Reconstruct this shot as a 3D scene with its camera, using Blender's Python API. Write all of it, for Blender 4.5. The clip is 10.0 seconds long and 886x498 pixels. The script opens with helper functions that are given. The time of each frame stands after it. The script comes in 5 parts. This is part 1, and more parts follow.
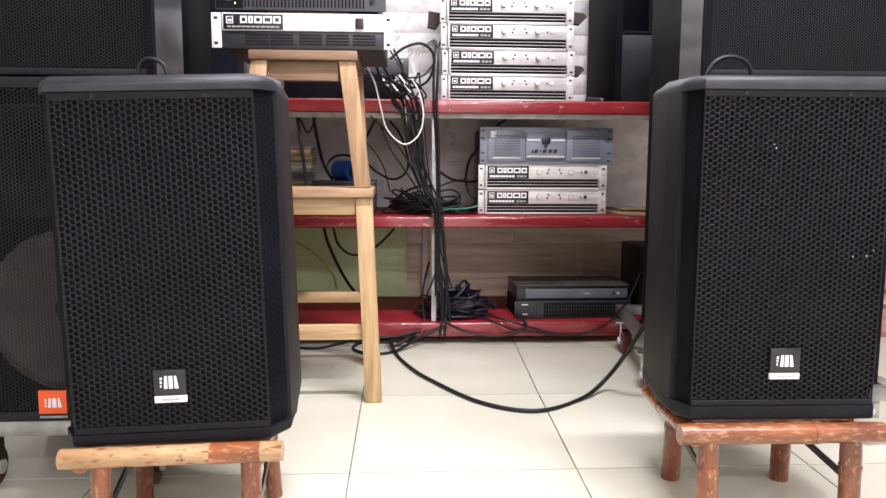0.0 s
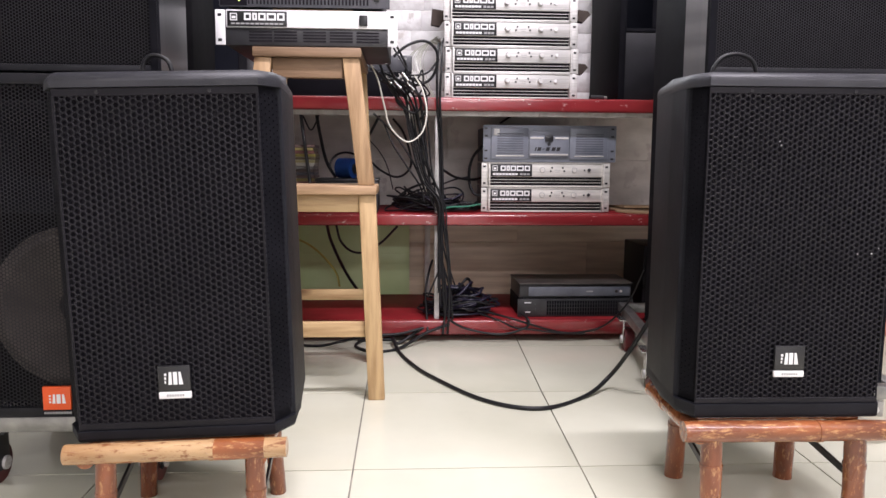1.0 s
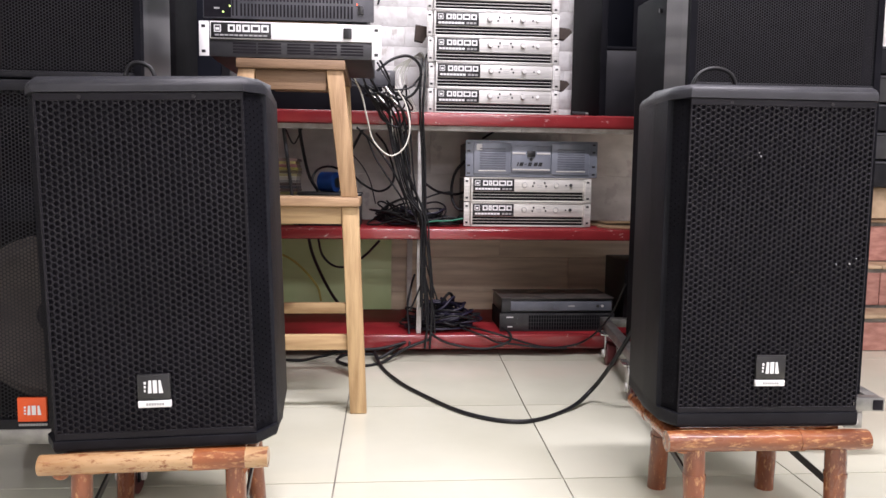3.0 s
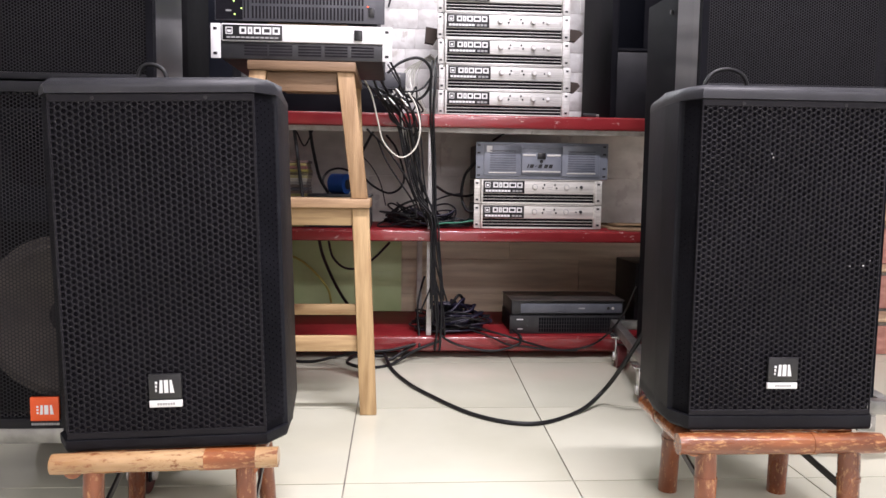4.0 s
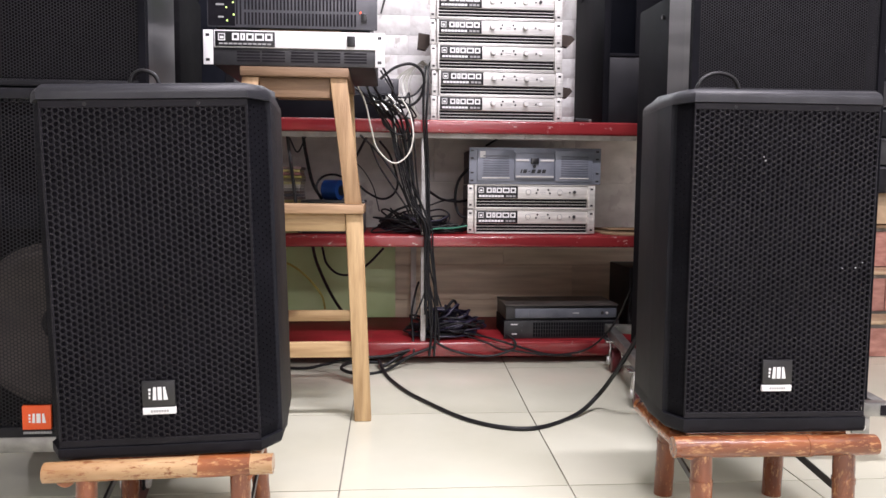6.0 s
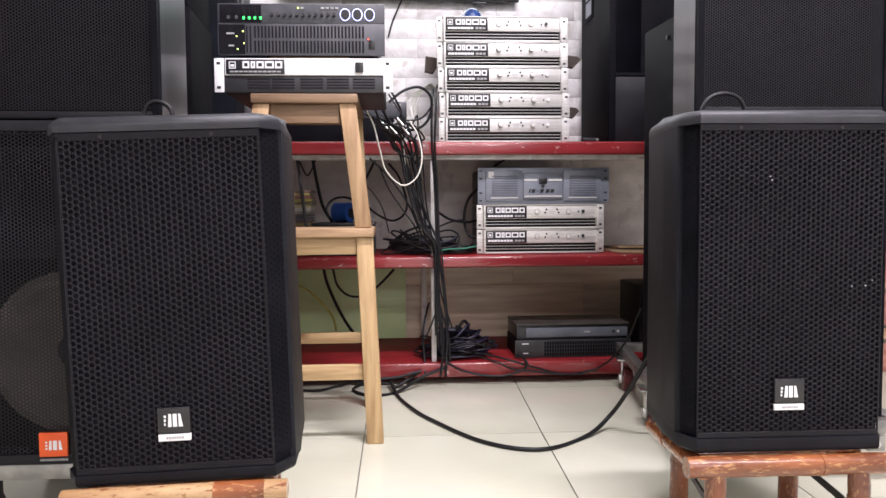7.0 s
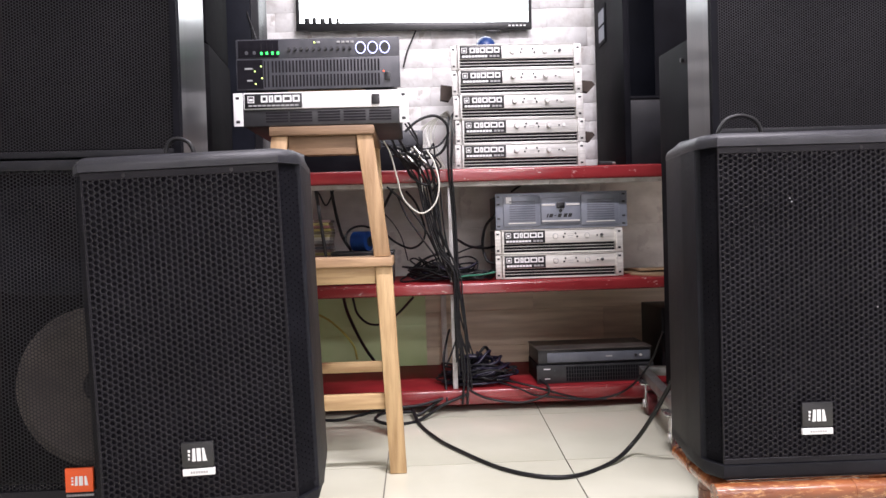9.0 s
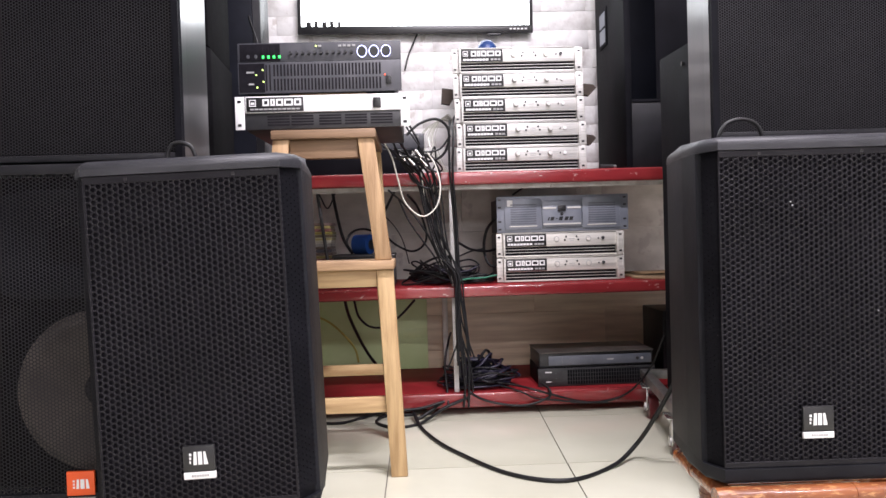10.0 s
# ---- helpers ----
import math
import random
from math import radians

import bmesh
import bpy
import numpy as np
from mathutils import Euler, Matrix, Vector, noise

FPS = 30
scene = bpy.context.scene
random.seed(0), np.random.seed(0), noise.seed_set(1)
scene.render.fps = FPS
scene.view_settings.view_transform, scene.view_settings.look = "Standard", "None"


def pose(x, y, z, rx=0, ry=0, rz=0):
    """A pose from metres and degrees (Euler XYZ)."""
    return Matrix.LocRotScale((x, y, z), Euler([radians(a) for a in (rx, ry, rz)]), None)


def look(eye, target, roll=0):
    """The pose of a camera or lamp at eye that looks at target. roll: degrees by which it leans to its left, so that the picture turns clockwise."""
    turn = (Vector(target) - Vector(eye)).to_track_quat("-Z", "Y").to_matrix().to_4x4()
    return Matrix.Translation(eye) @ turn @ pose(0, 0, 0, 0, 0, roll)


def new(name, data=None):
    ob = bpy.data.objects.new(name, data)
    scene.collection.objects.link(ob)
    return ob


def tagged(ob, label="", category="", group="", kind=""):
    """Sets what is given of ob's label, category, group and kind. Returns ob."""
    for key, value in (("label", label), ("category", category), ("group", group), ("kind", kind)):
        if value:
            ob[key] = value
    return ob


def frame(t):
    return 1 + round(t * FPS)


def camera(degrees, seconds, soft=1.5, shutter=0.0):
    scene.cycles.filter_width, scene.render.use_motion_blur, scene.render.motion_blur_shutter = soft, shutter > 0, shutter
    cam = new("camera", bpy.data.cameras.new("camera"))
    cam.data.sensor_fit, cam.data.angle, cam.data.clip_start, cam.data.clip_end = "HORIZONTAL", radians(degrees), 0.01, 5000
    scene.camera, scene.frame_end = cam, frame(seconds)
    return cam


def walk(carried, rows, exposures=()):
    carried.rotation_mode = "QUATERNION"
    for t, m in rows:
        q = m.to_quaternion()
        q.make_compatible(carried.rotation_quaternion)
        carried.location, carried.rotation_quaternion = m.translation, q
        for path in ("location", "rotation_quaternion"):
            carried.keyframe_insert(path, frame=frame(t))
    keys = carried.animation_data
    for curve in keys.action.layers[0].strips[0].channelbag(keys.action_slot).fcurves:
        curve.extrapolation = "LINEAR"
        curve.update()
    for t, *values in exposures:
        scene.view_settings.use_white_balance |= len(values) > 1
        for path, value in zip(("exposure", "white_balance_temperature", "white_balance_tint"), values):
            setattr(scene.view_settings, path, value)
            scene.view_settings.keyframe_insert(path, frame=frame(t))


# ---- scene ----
cam = camera(62.4, 10.0, soft=1.5)
PATH = [
    (0, (-0.181, 0.193, 0.646), (-0.068, 2.175, 0.41), 0.3),
    (0.5, (-0.183, 0.193, 0.644), (-0.073, 2.176, 0.408), 0.3),
    (1, (-0.185, 0.193, 0.643), (-0.077, 2.176, 0.403), 0.4),
    (1.5, (-0.188, 0.191, 0.642), (-0.075, 2.173, 0.401), 0.7),
    (2, (-0.189, 0.189, 0.642), (-0.039, 2.17, 0.408), 0.9),
    (2.2, (-0.190, 0.187, 0.642), (-0.018, 2.168, 0.415), 1.0),
    (3.3, (-0.191, 0.193, 0.621), (-0.039, 2.179, 0.440), 0.75),
    (3.5, (-0.193, 0.193, 0.621), (-0.047, 2.179, 0.433), 0.8),
    (4, (-0.191, 0.192, 0.622), (-0.058, 2.179, 0.442), 0.8),
    (4.5, (-0.192, 0.192, 0.62), (-0.053, 2.18, 0.448), 0.9),
    (5, (-0.191, 0.19, 0.622), (-0.04, 2.178, 0.455), 1.0),
    (5.5, (-0.192, 0.193, 0.619), (-0.04, 2.18, 0.457), 0.7),
    (5.7, (-0.192, 0.193, 0.619), (-0.041, 2.18, 0.456), 0.6),
    (6.8, (-0.192, 0.184, 0.625), (-0.056, 2.174, 0.485), -0.1),
    (7, (-0.193, 0.181, 0.63), (-0.069, 2.174, 0.516), -0.4),
    (7.5, (-0.191, 0.181, 0.634), (-0.09, 2.177, 0.551), -1.1),
    (8, (-0.191, 0.179, 0.634), (-0.097, 2.176, 0.561), -1.2),
    (8.5, (-0.192, 0.176, 0.638), (-0.111, 2.174, 0.582), -1.6),
    (9, (-0.193, 0.177, 0.638), (-0.119, 2.176, 0.592), -1.7),
    (9.5, (-0.193, 0.176, 0.638), (-0.124, 2.174, 0.599), -1.7),
    (10, (-0.192, 0.175, 0.64), (-0.122, 2.174, 0.601), -1.7),
]
walk(cam, [(t, look(e, g, r)) for t, e, g, r in PATH], exposures=[(0.0, 0.02), (0.5, -0.01), (1.0, -0.26), (3.0, -0.22), (5.0, -0.24), (7.0, -0.18), (10.0, -0.11)])

# ---- world and lamps ----
world = bpy.data.worlds.new("world")
scene.world = world
world.use_nodes = True
world.node_tree.nodes["Background"].inputs[0].default_value = (0.8, 0.85, 1.0, 1)
world.node_tree.nodes["Background"].inputs[1].default_value = 0.8


def tube_lamp(x, y, z, sx, sy, power):
    d = bpy.data.lights.new("tube_light", "AREA")
    d.shape, d.size, d.size_y, d.energy, d.color = "RECTANGLE", sx, sy, power, (1.05, 0.975, 1.085)
    o = new("tube_light", d)
    o.matrix_world = pose(x, y, z)
    return o


# Unseen ceiling tubes; the last, far back, is added to brighten the shelf bays.
LAMPS = [(0.32, 1.14, 1.25, 0.10, 116), (1.35, 0.15, 1.25, 0.10, 52), (-1.5, -0.6, 1.25, 0.10, 4), (0.9, -2.4, 2.5, 0.10, 95), (0.9, -6.2, 2.5, 0.10, 260)]
CEIL = 2.9
for lx, ly, sx, sy, pw in LAMPS:
    tube_lamp(lx, ly, CEIL - 0.09, sx, sy, pw)


# ---- materials ----
def surface(name, c1, c2=None, scale=8.0, rough=0.5, rvar=0.08, metal=0.0, bump=0.0, bscale=60.0, stretch=(1, 1, 1),
            coat=0.0, per_object=0.0, detail=4.0, contrast=(0.35, 0.65), spec=0.5):
    m = bpy.data.materials.new(name)
    m.use_nodes = True
    nt = m.node_tree
    n, l = nt.nodes, nt.links
    b = n["Principled BSDF"]
    b.inputs["Metallic"].default_value = metal
    b.inputs["Coat Weight"].default_value = coat
    b.inputs["Specular IOR Level"].default_value = spec
    tc = n.new("ShaderNodeTexCoord")
    mp = n.new("ShaderNodeMapping")
    mp.inputs["Scale"].default_value = stretch
    l.new(tc.outputs["Object"], mp.inputs["Vector"])
    tex = n.new("ShaderNodeTexNoise")
    tex.inputs["Scale"].default_value = scale
    tex.inputs["Detail"].default_value = detail
    src = mp.outputs["Vector"]
    inf = None
    if per_object:
        inf = n.new("ShaderNodeObjectInfo")
        add = n.new("ShaderNodeVectorMath")
        add.operation = "MULTIPLY_ADD"
        comb = n.new("ShaderNodeCombineXYZ")
        for k in range(3):
            l.new(inf.outputs["Random"], comb.inputs[k])
        l.new(comb.outputs[0], add.inputs[0])
        add.inputs[1].default_value = (37.0, 17.0, 53.0)
        l.new(src, add.inputs[2])
        src = add.outputs[0]
    l.new(src, tex.inputs["Vector"])
    ramp = n.new("ShaderNodeValToRGB")
    ramp.color_ramp.elements[0].position, ramp.color_ramp.elements[1].position = contrast
    ramp.color_ramp.elements[0].color = (*c1, 1)
    ramp.color_ramp.elements[1].color = (*(c2 or c1), 1)
    l.new(tex.outputs["Fac"], ramp.inputs["Fac"])
    col = ramp.outputs["Color"]
    if per_object:
        hsv = n.new("ShaderNodeHueSaturation")
        mr = n.new("ShaderNodeMapRange")
        mr.inputs["To Min"].default_value, mr.inputs["To Max"].default_value = 1 - per_object, 1 + per_object
        l.new(inf.outputs["Random"], mr.inputs["Value"])
        l.new(mr.outputs["Result"], hsv.inputs["Value"])
        l.new(col, hsv.inputs["Color"])
        col = hsv.outputs["Color"]
    l.new(col, b.inputs["Base Color"])
    # gloss varies at a second, larger scale
    t2 = n.new("ShaderNodeTexNoise")
    t2.inputs["Scale"].default_value = scale * 0.37
    t2.inputs["Detail"].default_value = 6.0
    l.new(src, t2.inputs["Vector"])
    r2 = n.new("ShaderNodeMapRange")
    r2.inputs["To Min"].default_value, r2.inputs["To Max"].default_value = max(rough - rvar, 0.02), min(rough + rvar, 1)
    l.new(t2.outputs["Fac"], r2.inputs["Value"])
    l.new(r2.outputs["Result"], b.inputs["Roughness"])
    if bump:
        t3 = n.new("ShaderNodeTexNoise")
        t3.inputs["Scale"].default_value = bscale
        t3.inputs["Detail"].default_value = 3.0
        l.new(src, t3.inputs["Vector"])
        bp = n.new("ShaderNodeBump")
        bp.inputs["Strength"].default_value = bump
        bp.inputs["Distance"].default_value = 0.002
        l.new(t3.outputs["Fac"], bp.inputs["Height"])
        l.new(bp.outputs["Normal"], b.inputs["Normal"])
    return m


def glow(name, color, strength):
    m = bpy.data.materials.new(name)
    m.use_nodes = True
    b = m.node_tree.nodes["Principled BSDF"]
    b.inputs["Base Color"].default_value = (*color, 1)
    b.inputs["Emission Color"].default_value = (*color, 1)
    b.inputs["Emission Strength"].default_value = strength
    return m


# One plastic in two tones: top light and side shade put into colour.
M_PLASTIC_LIT = surface("lit_black_plastic", (0.0200, 0.0204, 0.0244), (0.0300, 0.0302, 0.0356), 14, 0.46, 0.08, bump=0.25, bscale=900, spec=0.38)
M_SHELL_SHADED = surface("shaded_plastic_shell", (0.0082, 0.0085, 0.0112), (0.0130, 0.0135, 0.0174), 14, 0.52, 0.08, bump=0.25, bscale=900, spec=0.14)
M_GRILLE = surface("grille_steel", (0.0082, 0.0076, 0.0101), (0.0130, 0.0120, 0.0156), 6, 0.48, 0.1, spec=0.2)
M_DEEP = surface("deep_black_foam", (0.0090, 0.0084, 0.0109), (0.0136, 0.0127, 0.0163), 60, 0.95, 0.03, spec=0.08)
M_GRILLE_FINE = surface("fine_grille_steel", (0.0078, 0.0072, 0.0092), (0.0135, 0.0124, 0.0150), 5, 0.5, 0.1, spec=0.25)
M_FELT = surface("black_felt", (0.0035, 0.0032, 0.0041), (0.0060, 0.0054, 0.0068), 50, 0.95, 0.03, spec=0.05)
M_FOAM = surface("black_foam", (0.0125, 0.0110, 0.0135), (0.0190, 0.0170, 0.0205), 60, 0.95, 0.03, spec=0.15)
M_CONE = surface("paper_cone", (0.042, 0.034, 0.030), (0.084, 0.069, 0.060), 12, 0.75, 0.1, bump=0.3, bscale=200)
M_CABINET = surface("painted_cabinet", (0.009, 0.009, 0.011), (0.015, 0.015, 0.018), 9, 0.40, 0.08, bump=0.35, bscale=420, spec=0.2)
M_GLOSS = surface("glossy_cabinet", (0.011, 0.012, 0.015), (0.017, 0.018, 0.022), 7, 0.32, 0.05, bump=0.05, bscale=300, spec=0.2, coat=0.2)
M_GLOSS.node_tree.nodes["Principled BSDF"].inputs["Coat Roughness"].default_value = 0.16
M_MATTE = surface("matte_cabinet", (0.0045, 0.0045, 0.006), (0.008, 0.008, 0.0105), 9, 0.6, 0.08, bump=0.35, bscale=420, spec=0.05)
M_INNER = surface("blue_black_baffle", (0.006, 0.007, 0.011), (0.011, 0.0125, 0.019), 7, 0.5, 0.1, spec=0.1)
M_SILVER = surface("brushed_aluminium", (0.56, 0.55, 0.525), (0.71, 0.70, 0.68), 30, 0.42, 0.1, 0.35, stretch=(0.2, 1, 6), per_object=0.05)
M_SILVER_DULL = surface("dull_aluminium", (0.55, 0.54, 0.50), (0.74, 0.72, 0.67), 24, 0.5, 0.1, 0.3, stretch=(0.3, 1, 4), per_object=0.05)
M_STEEL = surface("zinc_steel", (0.22, 0.22, 0.21), (0.42, 0.41, 0.39), 18, 0.38, 0.12, 0.8)
M_CHROME = surface("bright_zinc", (0.55, 0.55, 0.54), (0.75, 0.75, 0.74), 18, 0.22, 0.08, 0.95)
M_BLACKMET = surface("black_steel", (0.018, 0.018, 0.02), (0.035, 0.035, 0.037), 16, 0.42, 0.1)
M_DARKGREY = surface("charcoal_panel", (0.045, 0.047, 0.055), (0.07, 0.07, 0.08), 20, 0.42, 0.08)
# Grey-brown base takes in the wall's reflection on the player lid.
M_LID = surface("lid_with_wall_reflection", (0.05, 0.044, 0.040), (0.095, 0.085, 0.078), 9, 0.4, 0.1, 0.3)
M_BLUEGREY = surface("bluegrey_panel", (0.17, 0.188, 0.225), (0.235, 0.25, 0.29), 12, 0.4, 0.08, 0.2)
M_BLUEGREY_D = surface("dark_bluegrey_panel", (0.105, 0.115, 0.140), (0.15, 0.16, 0.188), 12, 0.42, 0.08, 0.2)
M_BADGE = surface("black_badge", (0.012, 0.012, 0.013), (0.02, 0.02, 0.021), 30, 0.35, 0.05)
M_WHITE = surface("white_print", (0.78, 0.78, 0.78), (0.85, 0.85, 0.85), 30, 0.5, 0.05)
M_GREYPRINT = surface("grey_print", (0.3, 0.3, 0.3), (0.42, 0.42, 0.42), 30, 0.5, 0.05)
M_ORANGE = surface("orange_badge", (0.78, 0.09, 0.015), (0.85, 0.12, 0.02), 20, 0.4, 0.05)
M_RED = surface("red_paint", (0.19, 0.017, 0.021), (0.29, 0.034, 0.037), 6, 0.22, 0.1, bump=0.9, bscale=22, stretch=(0.5, 1, 1.5), coat=0.6)
M_REDTOP = surface("worn_red_board", (0.19, 0.011, 0.015), (0.31, 0.023, 0.028), 5, 0.6, 0.12, bump=0.3, bscale=25, spec=0.2)
M_WOOD = surface("pine_wood", (0.33, 0.195, 0.085), (0.57, 0.395, 0.20), 16, 0.55, 0.1, bump=0.5, bscale=90, stretch=(4, 4, 0.35), detail=10, contrast=(0.25, 0.62))
M_WOODX = surface("pine_board", (0.33, 0.195, 0.085), (0.57, 0.395, 0.20), 16, 0.55, 0.1, bump=0.5, bscale=90, stretch=(0.35, 4, 4), detail=10, contrast=(0.25, 0.62))
# Darker pine: the shade under the amplifiers is put into the colour.
M_WOOD_SHADED = surface("shaded_pine_board", (0.13, 0.078, 0.042), (0.25, 0.155, 0.088), 16, 0.6, 0.1, bump=0.5, bscale=90, stretch=(0.35, 4, 4), detail=10, contrast=(0.25, 0.62))
M_WOODS = surface("tan_board", (0.25, 0.15, 0.075), (0.45, 0.29, 0.16), 16, 0.55, 0.1, bump=0.5, bscale=90, stretch=(0.35, 4, 4), detail=10, contrast=(0.25, 0.62))
M_WOODL = surface("tan_leg_wood", (0.28, 0.165, 0.080), (0.48, 0.315, 0.17), 16, 0.55, 0.1, bump=0.5, bscale=90, stretch=(4, 4, 0.35), detail=10, contrast=(0.25, 0.62))
M_POST = surface("old_white_paint", (0.50, 0.48, 0.45), (0.72, 0.71, 0.69), 24, 0.55, 0.1, bump=0.4, bscale=90)
M_CABLE = surface("black_rubber", (0.008, 0.008, 0.009), (0.014, 0.014, 0.015), 40, 0.45, 0.1, spec=0.3)
M_CABLE_W = surface("white_cable", (0.66, 0.64, 0.56), (0.76, 0.74, 0.66), 30, 0.45, 0.1)
M_CABLE_Y = surface("yellow_cable", (0.38, 0.36, 0.06), (0.5, 0.47, 0.10), 30, 0.45, 0.1)
M_CABLE_G = surface("green_cable", (0.006, 0.11, 0.065), (0.012, 0.16, 0.09), 30, 0.45, 0.1)
M_CABLE_P = surface("violet_cable", (0.008, 0.007, 0.019), (0.014, 0.011, 0.030), 30, 0.45, 0.1)
M_CABLE_T = surface("clear_wire", (0.42, 0.42, 0.36), (0.55, 0.55, 0.48), 30, 0.35, 0.1)
M_BLUE = surface("blue_plastic", (0.006, 0.030, 0.13), (0.012, 0.048, 0.19), 20, 0.4, 0.08)
M_TILE = surface("cream_floor_tile", (0.580, 0.577, 0.458), (0.672, 0.668, 0.545), 2.2, 0.13, 0.05, bump=0.05, bscale=9, per_object=0.03, detail=7)
M_GROUT = surface("dirty_grout", (0.05, 0.045, 0.038), (0.36, 0.33, 0.28), 7, 0.9, 0.05)
M_BRICK = surface("white_stone_brick", (0.68, 0.655, 0.63), (0.93, 0.925, 0.91), 17, 0.75, 0.1, bump=2.5, bscale=20, per_object=0.04, detail=12, contrast=(0.28, 0.56))
M_PLANK = surface("wood_look_tile", (0.58, 0.46, 0.32), (0.85, 0.725, 0.54), 7, 0.35, 0.1, bump=0.1, bscale=50, stretch=(0.5, 1, 6), per_object=0.08, detail=10, contrast=(0.3, 0.7))
M_STONE = surface("grey_stone_tile", (0.65, 0.635, 0.575), (0.90, 0.885, 0.825), 11, 0.6, 0.1, bump=0.8, bscale=26, stretch=(0.8, 1, 1.5), per_object=0.06, detail=10, contrast=(0.3, 0.7))
M_MORTAR = surface("pale_mortar", (0.80, 0.79, 0.77), (0.90, 0.89, 0.88), 20, 0.9, 0.05)
M_PAINT = surface("wall_paint", (0.72, 0.72, 0.70), (0.8, 0.8, 0.78), 3, 0.8, 0.05, bump=0.1, bscale=80)
M_SHOP = surface("grey_shop_wall", (0.50, 0.50, 0.51), (0.60, 0.60, 0.61), 3, 0.8, 0.05, bump=0.1, bscale=80)
M_GREEN = surface("lime_green_board", (0.50, 0.66, 0.28), (0.65, 0.80, 0.43), 3, 0.4, 0.1, bump=0.1, bscale=20)
M_CARD = surface("cardboard", (0.30, 0.20, 0.11), (0.42, 0.29, 0.17), 12, 0.85, 0.05, bump=0.2, bscale=80)
M_BROWN = surface("dark_brown_card", (0.035, 0.024, 0.019), (0.07, 0.052, 0.042), 12, 0.85, 0.05)
M_STEP = surface("pink_step_tile", (0.30, 0.13, 0.10), (0.46, 0.23, 0.18), 16, 0.35, 0.1, stretch=(1, 1, 3), per_object=0.1, detail=8)
M_STEPEDGE = surface("tan_step_edge", (0.36, 0.25, 0.15), (0.50, 0.36, 0.23), 16, 0.4, 0.1, detail=8)
M_WHEEL = surface("red_urethane", (0.085, 0.010, 0.013), (0.14, 0.018, 0.022), 20, 0.4, 0.1)
M_GREENLED = glow("green_led", (0.05, 1.0, 0.16), 2.2)
M_AMBERLED = glow("yellow_led", (0.75, 1.0, 0.25), 2.5)
M_REDLED = glow("red_led", (1.0, 0.08, 0.03), 3)
M_RING = glow("white_ring_light", (0.58, 0.60, 1.0), 3.0)
M_SCREEN = glow("bright_screen", (0.93, 0.97, 1.0), 7.5)


def add_knots(m, stretch):
    """Sparse dark brown knots, drawn out along the grain."""
    nt = m.node_tree
    n, l = nt.nodes, nt.links
    b = n["Principled BSDF"]
    old = b.inputs["Base Color"].links[0].from_socket
    tc = n.new("ShaderNodeTexCoord")
    mp = n.new("ShaderNodeMapping")
    mp.inputs["Scale"].default_value = stretch
    l.new(tc.outputs["Object"], mp.inputs["Vector"])
    v = n.new("ShaderNodeTexVoronoi")
    v.inputs["Scale"].default_value = 7.0
    l.new(mp.outputs["Vector"], v.inputs["Vector"])
    r = n.new("ShaderNodeValToRGB")
    r.color_ramp.elements[0].position, r.color_ramp.elements[1].position = 0.08, 0.20
    r.color_ramp.elements[0].color, r.color_ramp.elements[1].color = (0.8, 0.8, 0.8, 1), (0, 0, 0, 1)
    l.new(v.outputs["Distance"], r.inputs["Fac"])
    mx = n.new("ShaderNodeMix")
    mx.data_type = "RGBA"
    l.new(r.outputs["Color"], mx.inputs["Factor"])
    l.new(old, mx.inputs["A"])
    mx.inputs["B"].default_value = (0.16, 0.075, 0.03, 1)
    l.new(mx.outputs["Result"], b.inputs["Base Color"])


def add_flecks(m, stretch, scale, level, color):
    """Small worn spots, chipped or dusty; on the red edge also painted glints."""
    nt = m.node_tree
    n, l = nt.nodes, nt.links
    b = n["Principled BSDF"]
    old = b.inputs["Base Color"].links[0].from_socket
    tc = n.new("ShaderNodeTexCoord")
    mp = n.new("ShaderNodeMapping")
    mp.inputs["Scale"].default_value = stretch
    l.new(tc.outputs["Object"], mp.inputs["Vector"])
    t = n.new("ShaderNodeTexNoise")
    t.inputs["Scale"].default_value, t.inputs["Detail"].default_value, t.inputs["Roughness"].default_value = scale, 8, 0.65
    l.new(mp.outputs["Vector"], t.inputs["Vector"])
    r = n.new("ShaderNodeMapRange")
    r.inputs["From Min"].default_value, r.inputs["From Max"].default_value, r.inputs["To Max"].default_value = level, level + 0.05, 0.75
    l.new(t.outputs["Fac"], r.inputs["Value"])
    mx = n.new("ShaderNodeMix")
    mx.data_type = "RGBA"
    l.new(r.outputs["Result"], mx.inputs["Factor"])
    l.new(old, mx.inputs["A"])
    mx.inputs["B"].default_value = (*color, 1)
    l.new(mx.outputs["Result"], b.inputs["Base Color"])


# Pale flecks on the red edge: scuffs, and highlights of its dents as colour.
add_flecks(M_RED, (0.5, 1, 1), 45, 0.64, (0.52, 0.36, 0.34))
add_flecks(M_REDTOP, (1, 1, 1), 30, 0.68, (0.30, 0.20, 0.19))
add_flecks(M_POST, (1, 1, 0.6), 40, 0.62, (0.20, 0.17, 0.15))
add_flecks(M_STONE, (1, 1, 1), 9, 0.57, (0.62, 0.59, 0.55))
add_flecks(M_BRICK, (1, 1, 1), 14, 0.61, (0.56, 0.52, 0.48))
add_knots(M_WOOD, (1.6, 1.6, 0.8))
add_knots(M_WOODL, (1.6, 1.6, 0.8))
add_knots(M_WOODX, (0.8, 1.6, 1.6))


